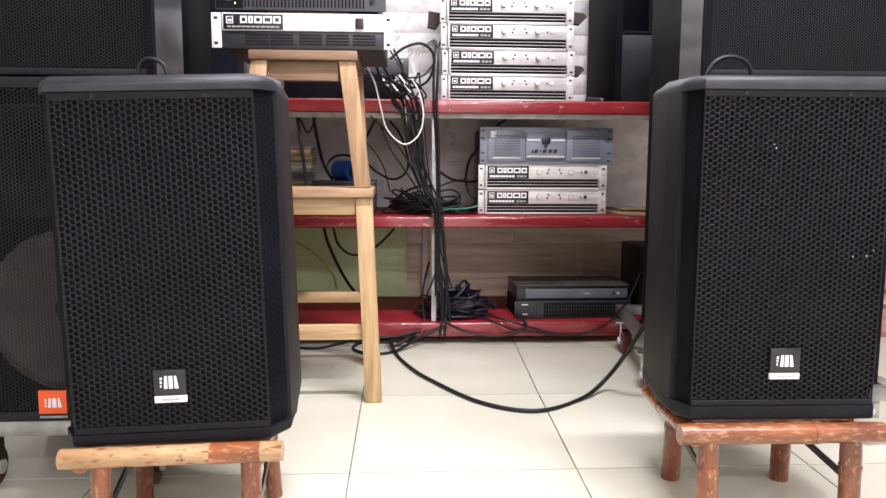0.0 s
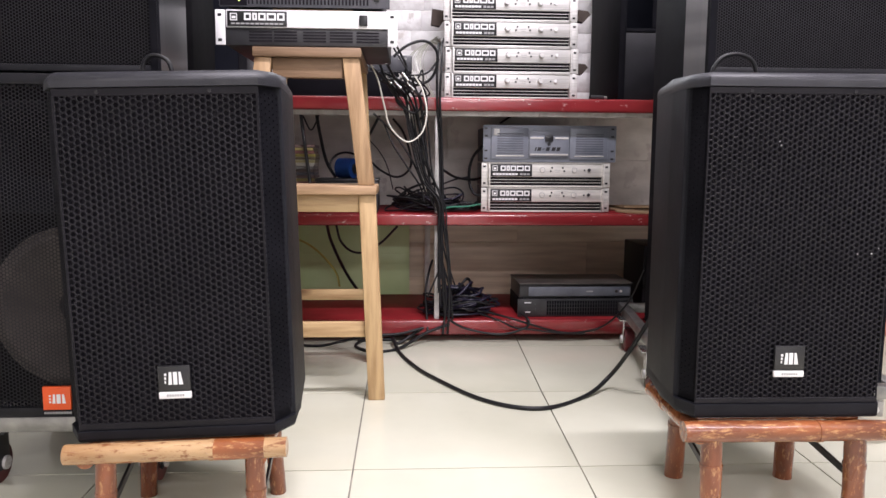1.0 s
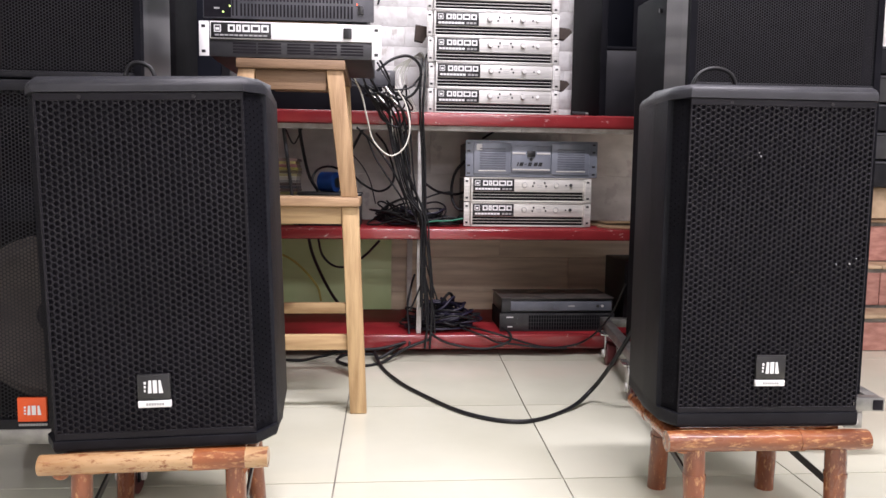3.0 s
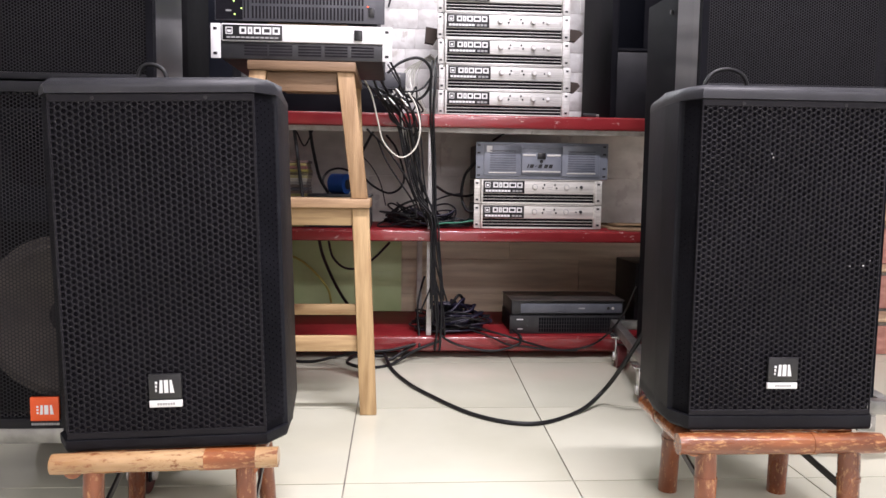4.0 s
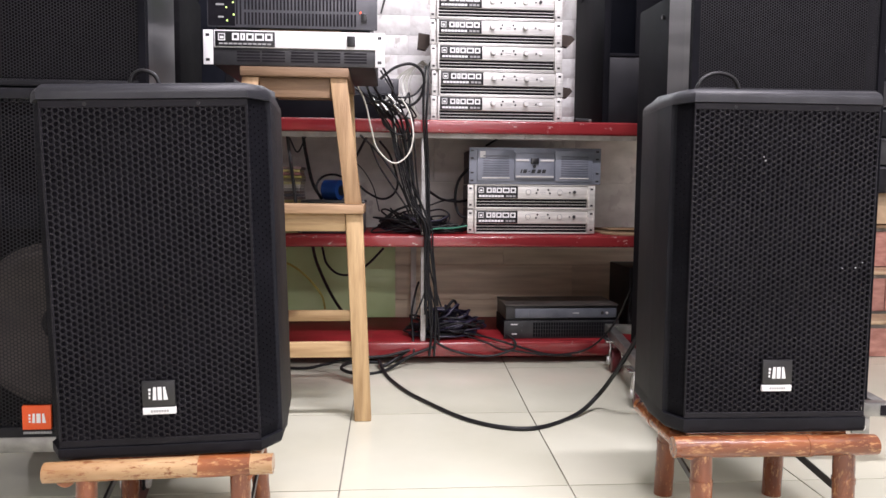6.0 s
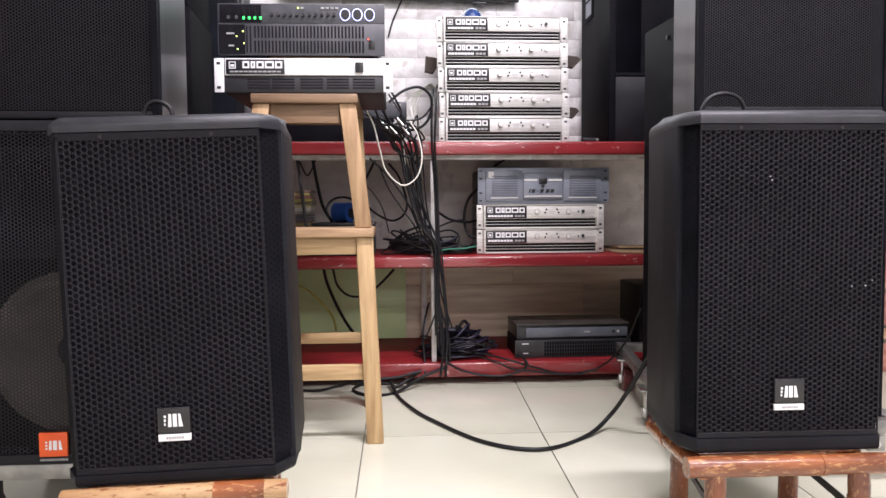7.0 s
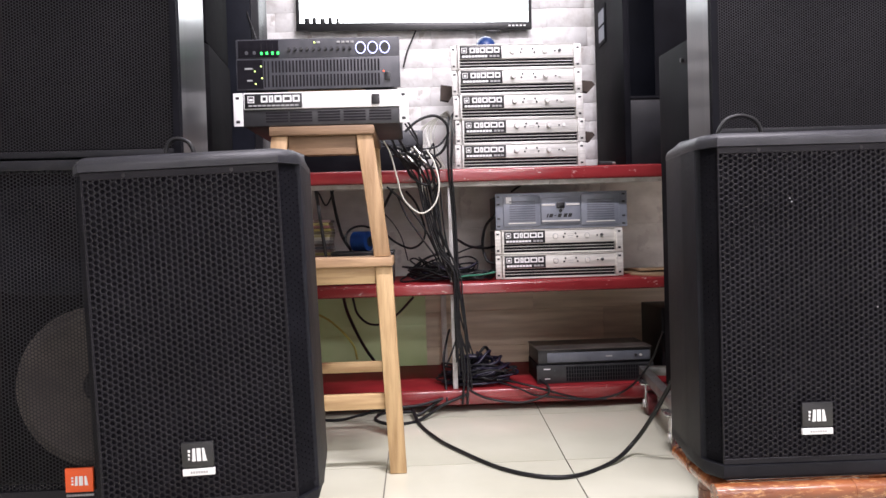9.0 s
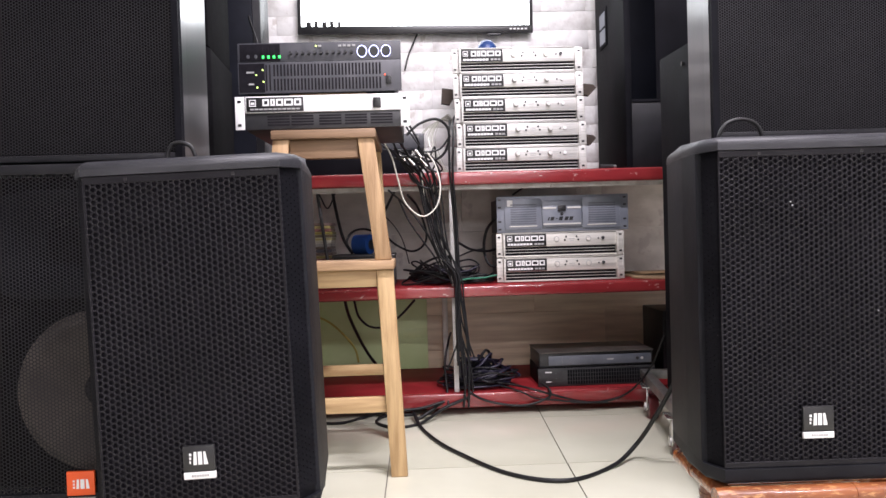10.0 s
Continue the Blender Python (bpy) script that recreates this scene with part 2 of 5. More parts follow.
def bamboo_material(name, dark, mid, worn, stretch, amount, soft=0.13):
    """Varnished cane: lengthwise streaks, and worn scratches where the bare skin shows."""
    m = surface(name, dark, mid, 24, 0.28, 0.12, bump=0.7, bscale=60, stretch=stretch, per_object=0.18, coat=0.45, detail=10, contrast=(0.3, 0.7))
    nt = m.node_tree
    n, l = nt.nodes, nt.links
    b = n["Principled BSDF"]
    old = b.inputs["Base Color"].links[0].from_socket
    tc = n.new("ShaderNodeTexCoord")
    mp = n.new("ShaderNodeMapping")
    mp.inputs["Scale"].default_value = stretch
    l.new(tc.outputs["Object"], mp.inputs["Vector"])
    t = n.new("ShaderNodeTexNoise")
    t.inputs["Scale"].default_value, t.inputs["Detail"].default_value, t.inputs["Roughness"].default_value = 130, 12, 0.72
    l.new(mp.outputs["Vector"], t.inputs["Vector"])
    r = n.new("ShaderNodeValToRGB")
    r.color_ramp.elements[0].position, r.color_ramp.elements[1].position = amount, amount + soft
    l.new(t.outputs["Fac"], r.inputs["Fac"])
    mx = n.new("ShaderNodeMix")
    mx.data_type = "RGBA"
    l.new(r.outputs["Color"], mx.inputs["Factor"])
    l.new(old, mx.inputs["A"])
    mx.inputs["B"].default_value = (*worn, 1)
    l.new(mx.outputs["Result"], b.inputs["Base Color"])
    return m


M_BAMBOO = bamboo_material("varnished_bamboo", (0.105, 0.026, 0.010), (0.33, 0.105, 0.034), (0.54, 0.29, 0.12), (0.3, 1, 1), 0.525)
M_BAMBOO_LEG = bamboo_material("varnished_bamboo_leg", (0.095, 0.024, 0.010), (0.28, 0.085, 0.030), (0.50, 0.26, 0.11), (1, 1, 0.3), 0.545)
M_BAMBOO_PALE = bamboo_material("bare_bamboo", (0.34, 0.175, 0.070), (0.58, 0.385, 0.20), (0.20, 0.070, 0.026), (0.3, 1, 1), 0.53, 0.09)


# ---- mesh helpers ----
def part(name, bm, material, parent, label="", smooth=0.6):
    me = bpy.data.meshes.new(name)
    bmesh.ops.recalc_face_normals(bm, faces=bm.faces)
    bm.to_mesh(me)
    bm.free()
    me.materials.append(material)
    if smooth:
        me.shade_smooth()
        me.set_sharp_from_angle(angle=smooth)
    o = new(name, me)
    o.parent = parent
    if label:
        o["label"] = label
    if name == "print":
        o["kind"] = "stuff"
    return o


def thing(name, loc, label, category, rz=0.0, group="", kind="", ry=0.0):
    e = new(name)
    e.empty_display_size = 0.05
    e.matrix_world = pose(*loc, 0, ry, rz)
    return tagged(e, label, category, group, kind)


def B(*boxes, bev=0.002, seg=2):
    """A bmesh of bevelled boxes, each x0, x1, y0, y1, z0, z1."""
    bm = bmesh.new()
    for x0, x1, y0, y1, z0, z1 in boxes:
        add_box(bm, x0, x1, y0, y1, z0, z1, bev, seg)
    return bm


def add_box(bm, x0, x1, y0, y1, z0, z1, bev=0.002, seg=2):
    m = Matrix.LocRotScale(((x0 + x1) / 2, (y0 + y1) / 2, (z0 + z1) / 2), None, (x1 - x0, y1 - y0, z1 - z0))
    vs = bmesh.ops.create_cube(bm, size=1, matrix=m)["verts"]
    if bev:
        bmesh.ops.bevel(bm, geom=list({e for v in vs for e in v.link_edges}), offset=bev, segments=seg, affect="EDGES", profile=0.5)


def add_prism(bm, poly, z0, z1, bev=0.0, seg=2):
    lo = [bm.verts.new((x, y, z0)) for x, y in poly]
    hi = [bm.verts.new((x, y, z1)) for x, y in poly]
    k = len(poly)
    fs = [bm.faces.new(lo[::-1]), bm.faces.new(hi)]
    fs += [bm.faces.new((lo[i], lo[(i + 1) % k], hi[(i + 1) % k], hi[i])) for i in range(k)]
    if bev:
        bmesh.ops.bevel(bm, geom=list({e for f in fs for e in f.edges}), offset=bev, segments=seg, affect="EDGES", profile=0.5)


def add_rod(bm, p, q, r0, r1=None, n=16, wob=0.0, rings=1):
    """A rod from p to q, its radius from r0 to r1; wob makes it a little uneven."""
    p, q = Vector(p), Vector(q)
    r1 = r0 if r1 is None else r1
    rot = (q - p).to_track_quat("Z", "Y").to_matrix()
    loops = []
    for k in range(rings + 1):
        f = k / rings
        c = p.lerp(q, f)
        r = (r0 + (r1 - r0) * f) * (1 + random.uniform(-wob, wob))
        loops.append([bm.verts.new(c + rot @ Vector((r * math.cos(a), r * math.sin(a), 0))) for a in [2 * math.pi * j / n for j in range(n)]])
    for a, b in zip(loops, loops[1:]):
        for j in range(n):
            bm.faces.new((a[j], a[(j + 1) % n], b[(j + 1) % n], b[j]))
    bm.faces.new(loops[0][::-1])
    bm.faces.new(loops[-1])


def rod(p, q, r0, r1=None, n=16, wob=0.0, rings=1):
    bm = bmesh.new()
    add_rod(bm, p, q, r0, r1, n, wob, rings)
    return bm


def add_beam(bm, p, q, wx, wy, bev=0.003):
    """A beam of rectangular section with level ends between the centres p and q."""
    p, q = Vector(p), Vector(q)
    lo = [bm.verts.new(p + Vector((sx * wx / 2, sy * wy / 2, 0))) for sx, sy in ((-1, -1), (1, -1), (1, 1), (-1, 1))]
    hi = [bm.verts.new(q + Vector((sx * wx / 2, sy * wy / 2, 0))) for sx, sy in ((-1, -1), (1, -1), (1, 1), (-1, 1))]
    fs = [bm.faces.new(lo[::-1]), bm.faces.new(hi)]
    fs += [bm.faces.new((lo[i], lo[(i + 1) % 4], hi[(i + 1) % 4], hi[i])) for i in range(4)]
    bmesh.ops.bevel(bm, geom=list({e for f in fs for e in f.edges}), offset=bev, segments=2, affect="EDGES", profile=0.5)


def beam(p, q, wx, wy, bev=0.003):
    bm = bmesh.new()
    add_beam(bm, p, q, wx, wy, bev)
    return bm


def add_sweep(bm, pts, r, n=8, steps=8):
    """A round tube along a smooth line through pts."""
    P = [Vector(p) for p in pts]
    P = [2 * P[0] - P[1]] + P + [2 * P[-1] - P[-2]]
    line = []
    for i in range(1, len(P) - 2):
        a, b, c, d = P[i - 1:i + 3]
        for k in range(steps):
            t = k / steps
            line.append(0.5 * (2 * b + (c - a) * t + (2 * a - 5 * b + 4 * c - d) * t * t + (3 * b - a - 3 * c + d) * t ** 3))
    line.append(P[-2])
    up, last = Vector((0.13, 0.31, 0.94)), None
    for i, c in enumerate(line):
        d = (line[min(i + 1, len(line) - 1)] - line[max(i - 1, 0)]).normalized()
        u = (up - up.dot(d) * d)
        u = u.normalized() if u.length > 1e-4 else d.orthogonal().normalized()
        up = u
        v = d.cross(u)
        ring = [bm.verts.new(c + r * (math.cos(2 * math.pi * j / n) * u + math.sin(2 * math.pi * j / n) * v)) for j in range(n)]
        if last:
            for j in range(n):
                bm.faces.new((last[j], last[(j + 1) % n], ring[(j + 1) % n], ring[j]))
        else:
            bm.faces.new(ring[::-1])
        last = ring
    bm.faces.new(last)


def cable(pts, r=0.004, material=None, label="black rubber audio cable hanging beside the shelf", group="cables", name="cable"):
    bm = bmesh.new()
    add_sweep(bm, pts, r)
    o = part(name, bm, material or M_CABLE, None, smooth=1.2)
    return tagged(o, label, "cable", group)


def ring_shape(bm, cx, cz, w, h, t, y):
    """A flat upright hollow block, 0.6 mm thick, as printed marks have."""
    loops = []
    for k, yy in ((0, y - 0.0006), (t, y - 0.0006), (t, y), (0, y)):
        loops.append([bm.verts.new((cx + sx * (w / 2 - k), yy, cz + sz * (h / 2 - k))) for sx, sz in ((-1, -1), (1, -1), (1, 1), (-1, 1))])
    for p, q in zip(loops, loops[1:] + loops[:1]):
        for n in range(4):
            bm.faces.new((p[n], p[(n + 1) % 4], q[(n + 1) % 4], q[n]))


def mark(parent, cx, cz, w, h, t, y):
    bm = bmesh.new()
    ring_shape(bm, cx, cz, w, h, t, y)
    return part("mark", bm, M_WHITE, parent, smooth=0)


def honeycomb(width, height, s, hole, thick, lip=0.0):
    """A punched sheet in the xz plane, front at y = 0: holes in columns s * 0.866 apart, s apart up a column."""
    bm = bmesh.new()
    px = s * 0.8660254
    nc, nr = int(width / px), int(height / s)
    ox, oz = -(nc - 1) * px / 2, -(nr - 1) * s / 2
    R = s / math.sqrt(3)
    keep = {}

    def vert(x, z, y, tag):
        k = (round(x * 20000), round(z * 20000), tag)
        if k not in keep:
            keep[k] = bm.verts.new((x, y, z))
        return keep[k]

    for i in range(nc):
        for j in range(nr):
            cx, cz = ox + i * px, oz + j * s + (s / 2 if i % 2 else 0)
            out, inn, back = [], [], []
            for k in range(6):
                a = math.pi / 3 * k
                x, z = cx + R * math.cos(a), cz + R * math.sin(a)
                out.append(vert(x, z, 0, 0))
                x, z = cx + hole * math.cos(a), cz + hole * math.sin(a)
                inn.append(bm.verts.new((x, lip, z)))
                if thick:
                    back.append(bm.verts.new((x, thick, z)))
            for k in range(6):
                q = (k + 1) % 6
                bm.faces.new((out[k], out[q], inn[q], inn[k]))
                if thick:
                    bm.faces.new((inn[k], inn[q], back[q], back[k]))
    return bm


# ---- the room ----
X0, X1, Y0, Y1 = -2.6, 3.2, -8.0, 3.27
TILE, GX, GY = 0.507, -0.29, 2.17

bm = B((X0 - 0.2, X1 + 0.2, Y0 - 0.2, Y1 + 0.2, -0.12, -0.004), bev=0)
floor = tagged(part("floor", bm, M_GROUT, None, smooth=0), "cream glazed floor tiles with thin dirty joints", "floor", kind="structure")
bm = B((X0, X1, Y1 + 0.012, Y1 + 0.2, -0.004, CEIL), bev=0)
wall_north = tagged(part("wall_north", bm, M_MORTAR, None, smooth=0), "white stone brick wall above wood-look tiles", "wall", kind="structure")
# Unseen walls and ceiling close the room; the wall grey sets the bounced light.
for nm, c in (("wall_west", (X0 - 0.2, X0, Y0, Y1 + 0.2, -0.004, CEIL)), ("wall_east", (X1, X1 + 0.2, Y0, Y1 + 0.2, -0.004, CEIL)),
              ("wall_south", (X0 - 0.2, X1 + 0.2, Y0 - 0.2, Y0, -0.004, CEIL))):
    tagged(part(nm, B(c, bev=0), M_SHOP, None, smooth=0), "unseen pale shop wall that bounces light", "wall", kind="structure")
tagged(part("ceiling", B((X0 - 0.2, X1 + 0.2, Y0 - 0.2, Y1 + 0.2, CEIL, CEIL + 0.15), bev=0), M_PAINT, None, smooth=0),
       "unseen plain white ceiling", "ceiling", kind="structure")
for lx, ly, sx, sy, pw in LAMPS:
    t = thing("ceiling_light", (lx, ly, CEIL - 0.075), "unseen white batten lamp fixed under the ceiling", "ceiling lamp", group="ceiling lamps")
    part("housing", B((-sx / 2 - 0.03, sx / 2 + 0.03, -sy / 2, sy / 2, 0, 0.075), bev=0.006), M_WHITE, t)

# ---- the red shelf unit ----
SX0, SX1, SY0, SY1 = -1.25, 1.05, 2.745, 3.262
shelf = thing("shelf_unit", (0, 0, 0), "red painted shelf unit with worn white posts", "shelf")


def shelf_board(name, z0, z1, x0, x1, lip):
    b = part(name, B((x0, x1, SY0 + 0.012, SY1, z1 - 0.022, z1), bev=0.003), M_REDTOP, shelf, "red board with a glossy rounded front edge")
    bm = B((x0, x1, SY0, SY0 + 0.022, z0, z1 + 0.001), bev=0.009, seg=4)
    # slight sag and dents of the front edge
    for v in bm.verts:
        v.co.z += 0.0025 * math.sin(v.co.x * 5.1 + z1 * 9) + 0.0012 * math.sin(v.co.x * 17)
    part("front_edge", bm, M_RED, b)
    if lip:
        part("batten", B((x0, x1, SY0 + 0.03, SY0 + 0.055, z0 - 0.014, z1 - 0.0225), bev=0.002), M_POST, b, "thin pale batten")
    return b


shelf_board("upper_board", 0.812, 0.858, SX0, SX1, True)
shelf_board("middle_board", 0.418, 0.458, SX0, SX1, False)
shelf_board("lower_board", 0.026, 0.078, SX0, SX1, False)
part("toe_board", B((SX0, SX1, SY0 + 0.10, SY0 + 0.12, -0.003, 0.0555), bev=0.002), M_REDTOP, shelf)
for px in (-1.2, -0.066, 1.0):
    for z0, z1 in ((0.078, 0.4355), (0.458, 0.7975)):
        part("post", B((px - 0.0088, px + 0.0088, SY0 + 0.024, SY0 + 0.046, z0, z1), bev=0.002), M_POST, shelf, "slim white post with chipped paint")
        part("rear_post", B((px - 0.03, px - 0.008, SY1 - 0.04, SY1 - 0.015, z0, z1), bev=0.002), M_STONE, shelf, "slim grey rear post")

# green board behind the lowest bay
gb = tagged(part("green_board", B((-0.95, -0.16, Y1 - 0.022, Y1 - 0.009, 0.08, 0.417), (-0.95, -0.16, Y1 - 0.024, Y1 - 0.0219, 0.21, 0.25), bev=0.001), M_GREEN, None),
            "pale lime green plastic board behind the shelf", "board")

# ---- television ----
tv = thing("television", (-0.170, Y1 - 0.035, 1.500), "flat television with a white screen on the brick wall", "television", ry=0.6)
tv.scale = (0.985, 1, 1)
part("housing", B((-0.48, 0.48, 0.0, 0.022, 0.0, 0.56), bev=0.006), M_BLACKMET, tv)
bz = bmesh.new()
for c in ((-0.495, 0.495, -0.010, 0.006, -0.022, 0.010), (-0.495, 0.495, -0.008, 0.006, 0.545, 0.568), (-0.495, -0.480, -0.008, 0.006, 0.006, 0.545), (0.480, 0.495, -0.008, 0.006, 0.006, 0.545)):
    add_box(bz, *c, 0.003)
part("bezel", bz, M_BADGE, tv, "glossy dark bezel")
part("screen", B((-0.480, 0.480, -0.003, 0.0045, 0.010, 0.545), bev=0), M_SCREEN, tv, "bright white lit screen", smooth=0)
ic = bmesh.new()
for k, w in enumerate((0.022, 0.016, 0.02, 0.016, 0.012)):
    add_box(ic, -0.46 + k * 0.033, -0.46 + k * 0.033 + w, -0.005, -0.0035, 0.0105, 0.030 + 0.004 * (k % 2), 0.001)
part("screen_icons", ic, M_BADGE, tv, "row of small dark marks")
part("wall_bracket", B((-0.2, 0.2, 0.0225, 0.0285, 0.15, 0.42), bev=0.003), M_BLACKMET, tv)
part("sensor", B((0.30, 0.36, -0.006, 0.004, -0.031, -0.0225), bev=0.002), M_BLACKMET, tv)
part("print", B(*[(0.395 + 0.016 * k, 0.405 + 0.016 * k, -0.0107, -0.0100, -0.010, -0.004) for k in range(5)], bev=0), M_WHITE, tv, smooth=0)


# ---- monitor loudspeakers on the bamboo stools ----
def outline(w, d, ch, bk, k=0.0):
    h = w / 2
    return [(-h + k, 0), (h - k, 0), (h + ch - k, 0.042), (h + ch * 0.8 + bk * 0.2 - k, 0.13), (h + bk, d), (-h - bk, d), (-h - ch * 0.8 - bk * 0.2 + k, 0.13), (-h - ch + k, 0.042)]


def monitor_speaker(loc, rz, w, h, d, ch, bk, badge_x, badge_z, label, cap, tilt=0.0):
    t = thing("monitor_loudspeaker", loc, label, "loudspeaker", rz, "pair of loudspeakers", ry=tilt)
    bm = bmesh.new()
    o = outline(w, d, ch, bk)
    hw = w / 2
    inner = [(-hw + 0.004, 0.013), (hw - 0.004, 0.013), (hw + ch - 0.005, 0.050), (hw + ch - 0.0005, 0.052)] + o[3:7]
    inner += [(-hw - ch + 0.0005, 0.052), (-hw - ch + 0.005, 0.050)]
    add_prism(bm, inner, 0.015, h - 0.018, 0.0015)
    part("body", bm, M_SHELL_SHADED, t)
    # Top cap takes the lit tone, bottom cap the shaded one.
    for nm, z0, z1, mat in (("top_cap", h - 0.024, h, M_PLASTIC_LIT), ("bottom_cap", 0, cap, M_SHELL_SHADED)):
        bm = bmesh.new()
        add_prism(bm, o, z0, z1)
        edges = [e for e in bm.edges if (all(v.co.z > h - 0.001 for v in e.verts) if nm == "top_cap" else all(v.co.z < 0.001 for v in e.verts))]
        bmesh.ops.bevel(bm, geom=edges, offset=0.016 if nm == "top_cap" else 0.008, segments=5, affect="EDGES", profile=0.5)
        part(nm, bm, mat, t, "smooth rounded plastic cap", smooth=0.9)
    gz0, gz1 = cap + 0.001, h - 0.025
    # punched front, plain margins round it, and the folded side strips
    gh = gz1 - gz0 - 0.013
    bm = honeycomb(w - 0.002, gh, 0.0098, 0.0042, 0.0020, 0.0005)
    bmesh.ops.translate(bm, verts=bm.verts, vec=(0, 0.0035, (gz0 + gz1) / 2 - 0.0030))
    g = part("grille", bm, M_GRILLE, t, "black steel grille of round holes", smooth=0)
    xs = [v.co.x for v in g.data.vertices]
    zs = [v.co.z for v in g.data.vertices]
    ax, az0, az1 = max(xs), min(zs), max(zs)
    bm = B((-w / 2 + 0.001, w / 2 - 0.001, 0.0032, 0.0062, az1 - 0.006, gz1), (-w / 2 + 0.001, w / 2 - 0.001, 0.0032, 0.0062, gz0, az0 + 0.006),
           (-w / 2 + 0.001, -ax + 0.003, 0.0032, 0.0062, az0, az1), (ax - 0.003, w / 2 - 0.001, 0.0032, 0.0062, az0, az1), bev=0.0006, seg=1)
    part("grille_rim", bm, M_GRILLE, g)
    part("foam", B((-w / 2 + 0.006, w / 2 - 0.006, 0.0085, 0.0125, gz0, gz1), bev=0), M_DEEP, t, "black foam sheet", smooth=0)
    for sgn in (-1, 1):
        cl = math.hypot(ch, 0.042) - 0.006
        bm = honeycomb(cl, gz1 - gz0 - 0.022, 0.0098, 0.0014, 0.0012)
        add_box(bm, -cl / 2, cl / 2, 0.004, 0.006, -(gz1 - gz0) / 2, (gz1 - gz0) / 2, 0)
        bmesh.ops.rotate(bm, verts=bm.verts, cent=(0, 0, 0), matrix=Matrix.Rotation(sgn * math.atan2(0.042, ch), 3, "Z"))
        bmesh.ops.translate(bm, verts=bm.verts, vec=(sgn * (w / 2 + ch / 2 - 0.0025), 0.0225, (gz0 + gz1) / 2))
        part("side_grille", bm, M_MATTE, t, smooth=0)
    # screws along the rim
    for x in (-w * 0.28, w * 0.26):
        part("screw", rod((x, 0.0034, gz1 - 0.006), (x, 0.0022, gz1 - 0.006), 0.0028, n=10), M_BADGE, t)
    # badge: dark plate, pale bar and plain white marks
    bx, bz_, s = badge_x, badge_z, 0.161 * w
    bd = part("badge", B((bx, bx + s, -0.002, 0.003, bz_ + 0.0125, bz_ + 0.0125 + s * 0.80), bev=0.0008), M_BADGE, t, "square black badge with white marks")
    part("model_strip", B((bx, bx + s, -0.0023, 0.003, bz_, bz_ + 0.0105), bev=0.0006), M_WHITE, t, "thin white strip with dark print")
    for k in range(3):
        part("mark", B((bx + s * 0.20, bx + s * (0.27 - 0.012 * k), -0.0028, -0.0019, bz_ + 0.0365 - 0.006 * k, bz_ + 0.0405 - 0.006 * k), bev=0.0002, seg=1), M_WHITE, bd)
    for poly in ([(0.32, 0.0225), (0.43, 0.0225), (0.43, 0.0425), (0.35, 0.0425)], [(0.475, 0.0225), (0.60, 0.0225), (0.60, 0.0425), (0.475, 0.0425)],
                 [(0.65, 0.0225), (0.78, 0.0225), (0.71, 0.0425), (0.65, 0.0425)]):
        bm = bmesh.new()
        add_prism_xz(bm, [(bx + s * u, bz_ + v) for u, v in poly], -0.0028, -0.0019)
        part("mark", bm, M_WHITE, bd, smooth=0)
    bm = B(*[(bx + s * (0.25 + 0.08 * k), bx + s * (0.31 + 0.08 * k), -0.0029, -0.0023, bz_ + 0.0035, bz_ + 0.0072) for k in range(7)], bev=0)
    part("print", bm, M_GREYPRINT, bd)
    return t


def add_prism_xz(bm, poly, y0, y1):
    lo = [bm.verts.new((x, y0, z)) for x, z in poly]
    hi = [bm.verts.new((x, y1, z)) for x, z in poly]
    k = len(poly)
    bm.faces.new(lo)
    bm.faces.new(hi[::-1])
    for i in range(k):
        bm.faces.new((lo[i], hi[i], hi[(i + 1) % k], lo[(i + 1) % k]))


STOOL_Z = 0.203
monitor_speaker((-0.5385, 1.318, STOOL_Z + 0.0015), 0.6, 0.304, 0.569, 0.285, 0.026, 0.012, -0.0235, 0.068, "black plastic loudspeaker with hexagonal grille on a pale bamboo stool", 0.019, -1.6)
right_monitor = monitor_speaker((0.4845, 1.396, STOOL_Z - 0.0045), -0.8, 0.327, 0.5945, 0.26, 0.021, 0.002, -0.0275, 0.0755, "black plastic loudspeaker with round-holed grille on a reddish bamboo stool", 0.026)


for lx, lz, ls in ((-0.040, 0.480, 0.0007), (-0.037, 0.474, 0.0009), (0.132, 0.291, 0.0010), (0.108, 0.290, 0.0007), (0.144, 0.300, 0.0007)):
    part("lint", B((lx - ls, lx + ls, 0.0012, 0.003, lz - ls * 0.7, lz + ls * 0.7), bev=0.0004, seg=1), M_WHITE, right_monitor, "speck of white lint")

# ---- bamboo stools ----
def bamboo(t, name, p, q, r, material, label="", nodes=1):
    bm = bmesh.new()
    p, q = Vector(p), Vector(q)
    add_rod(bm, p, q, r, r * 0.97, 18, 0.03, 10)
    for k in range(nodes):
        c = p.lerp(q, (k + 0.62) / nodes if nodes > 1 else 0.66)
        d = (q - p).normalized() * 0.004
        add_rod(bm, c - d, c + d, r * 1.045, r * 1.045, 18)
    return part(name, bm, material, t, label, smooth=1.0)


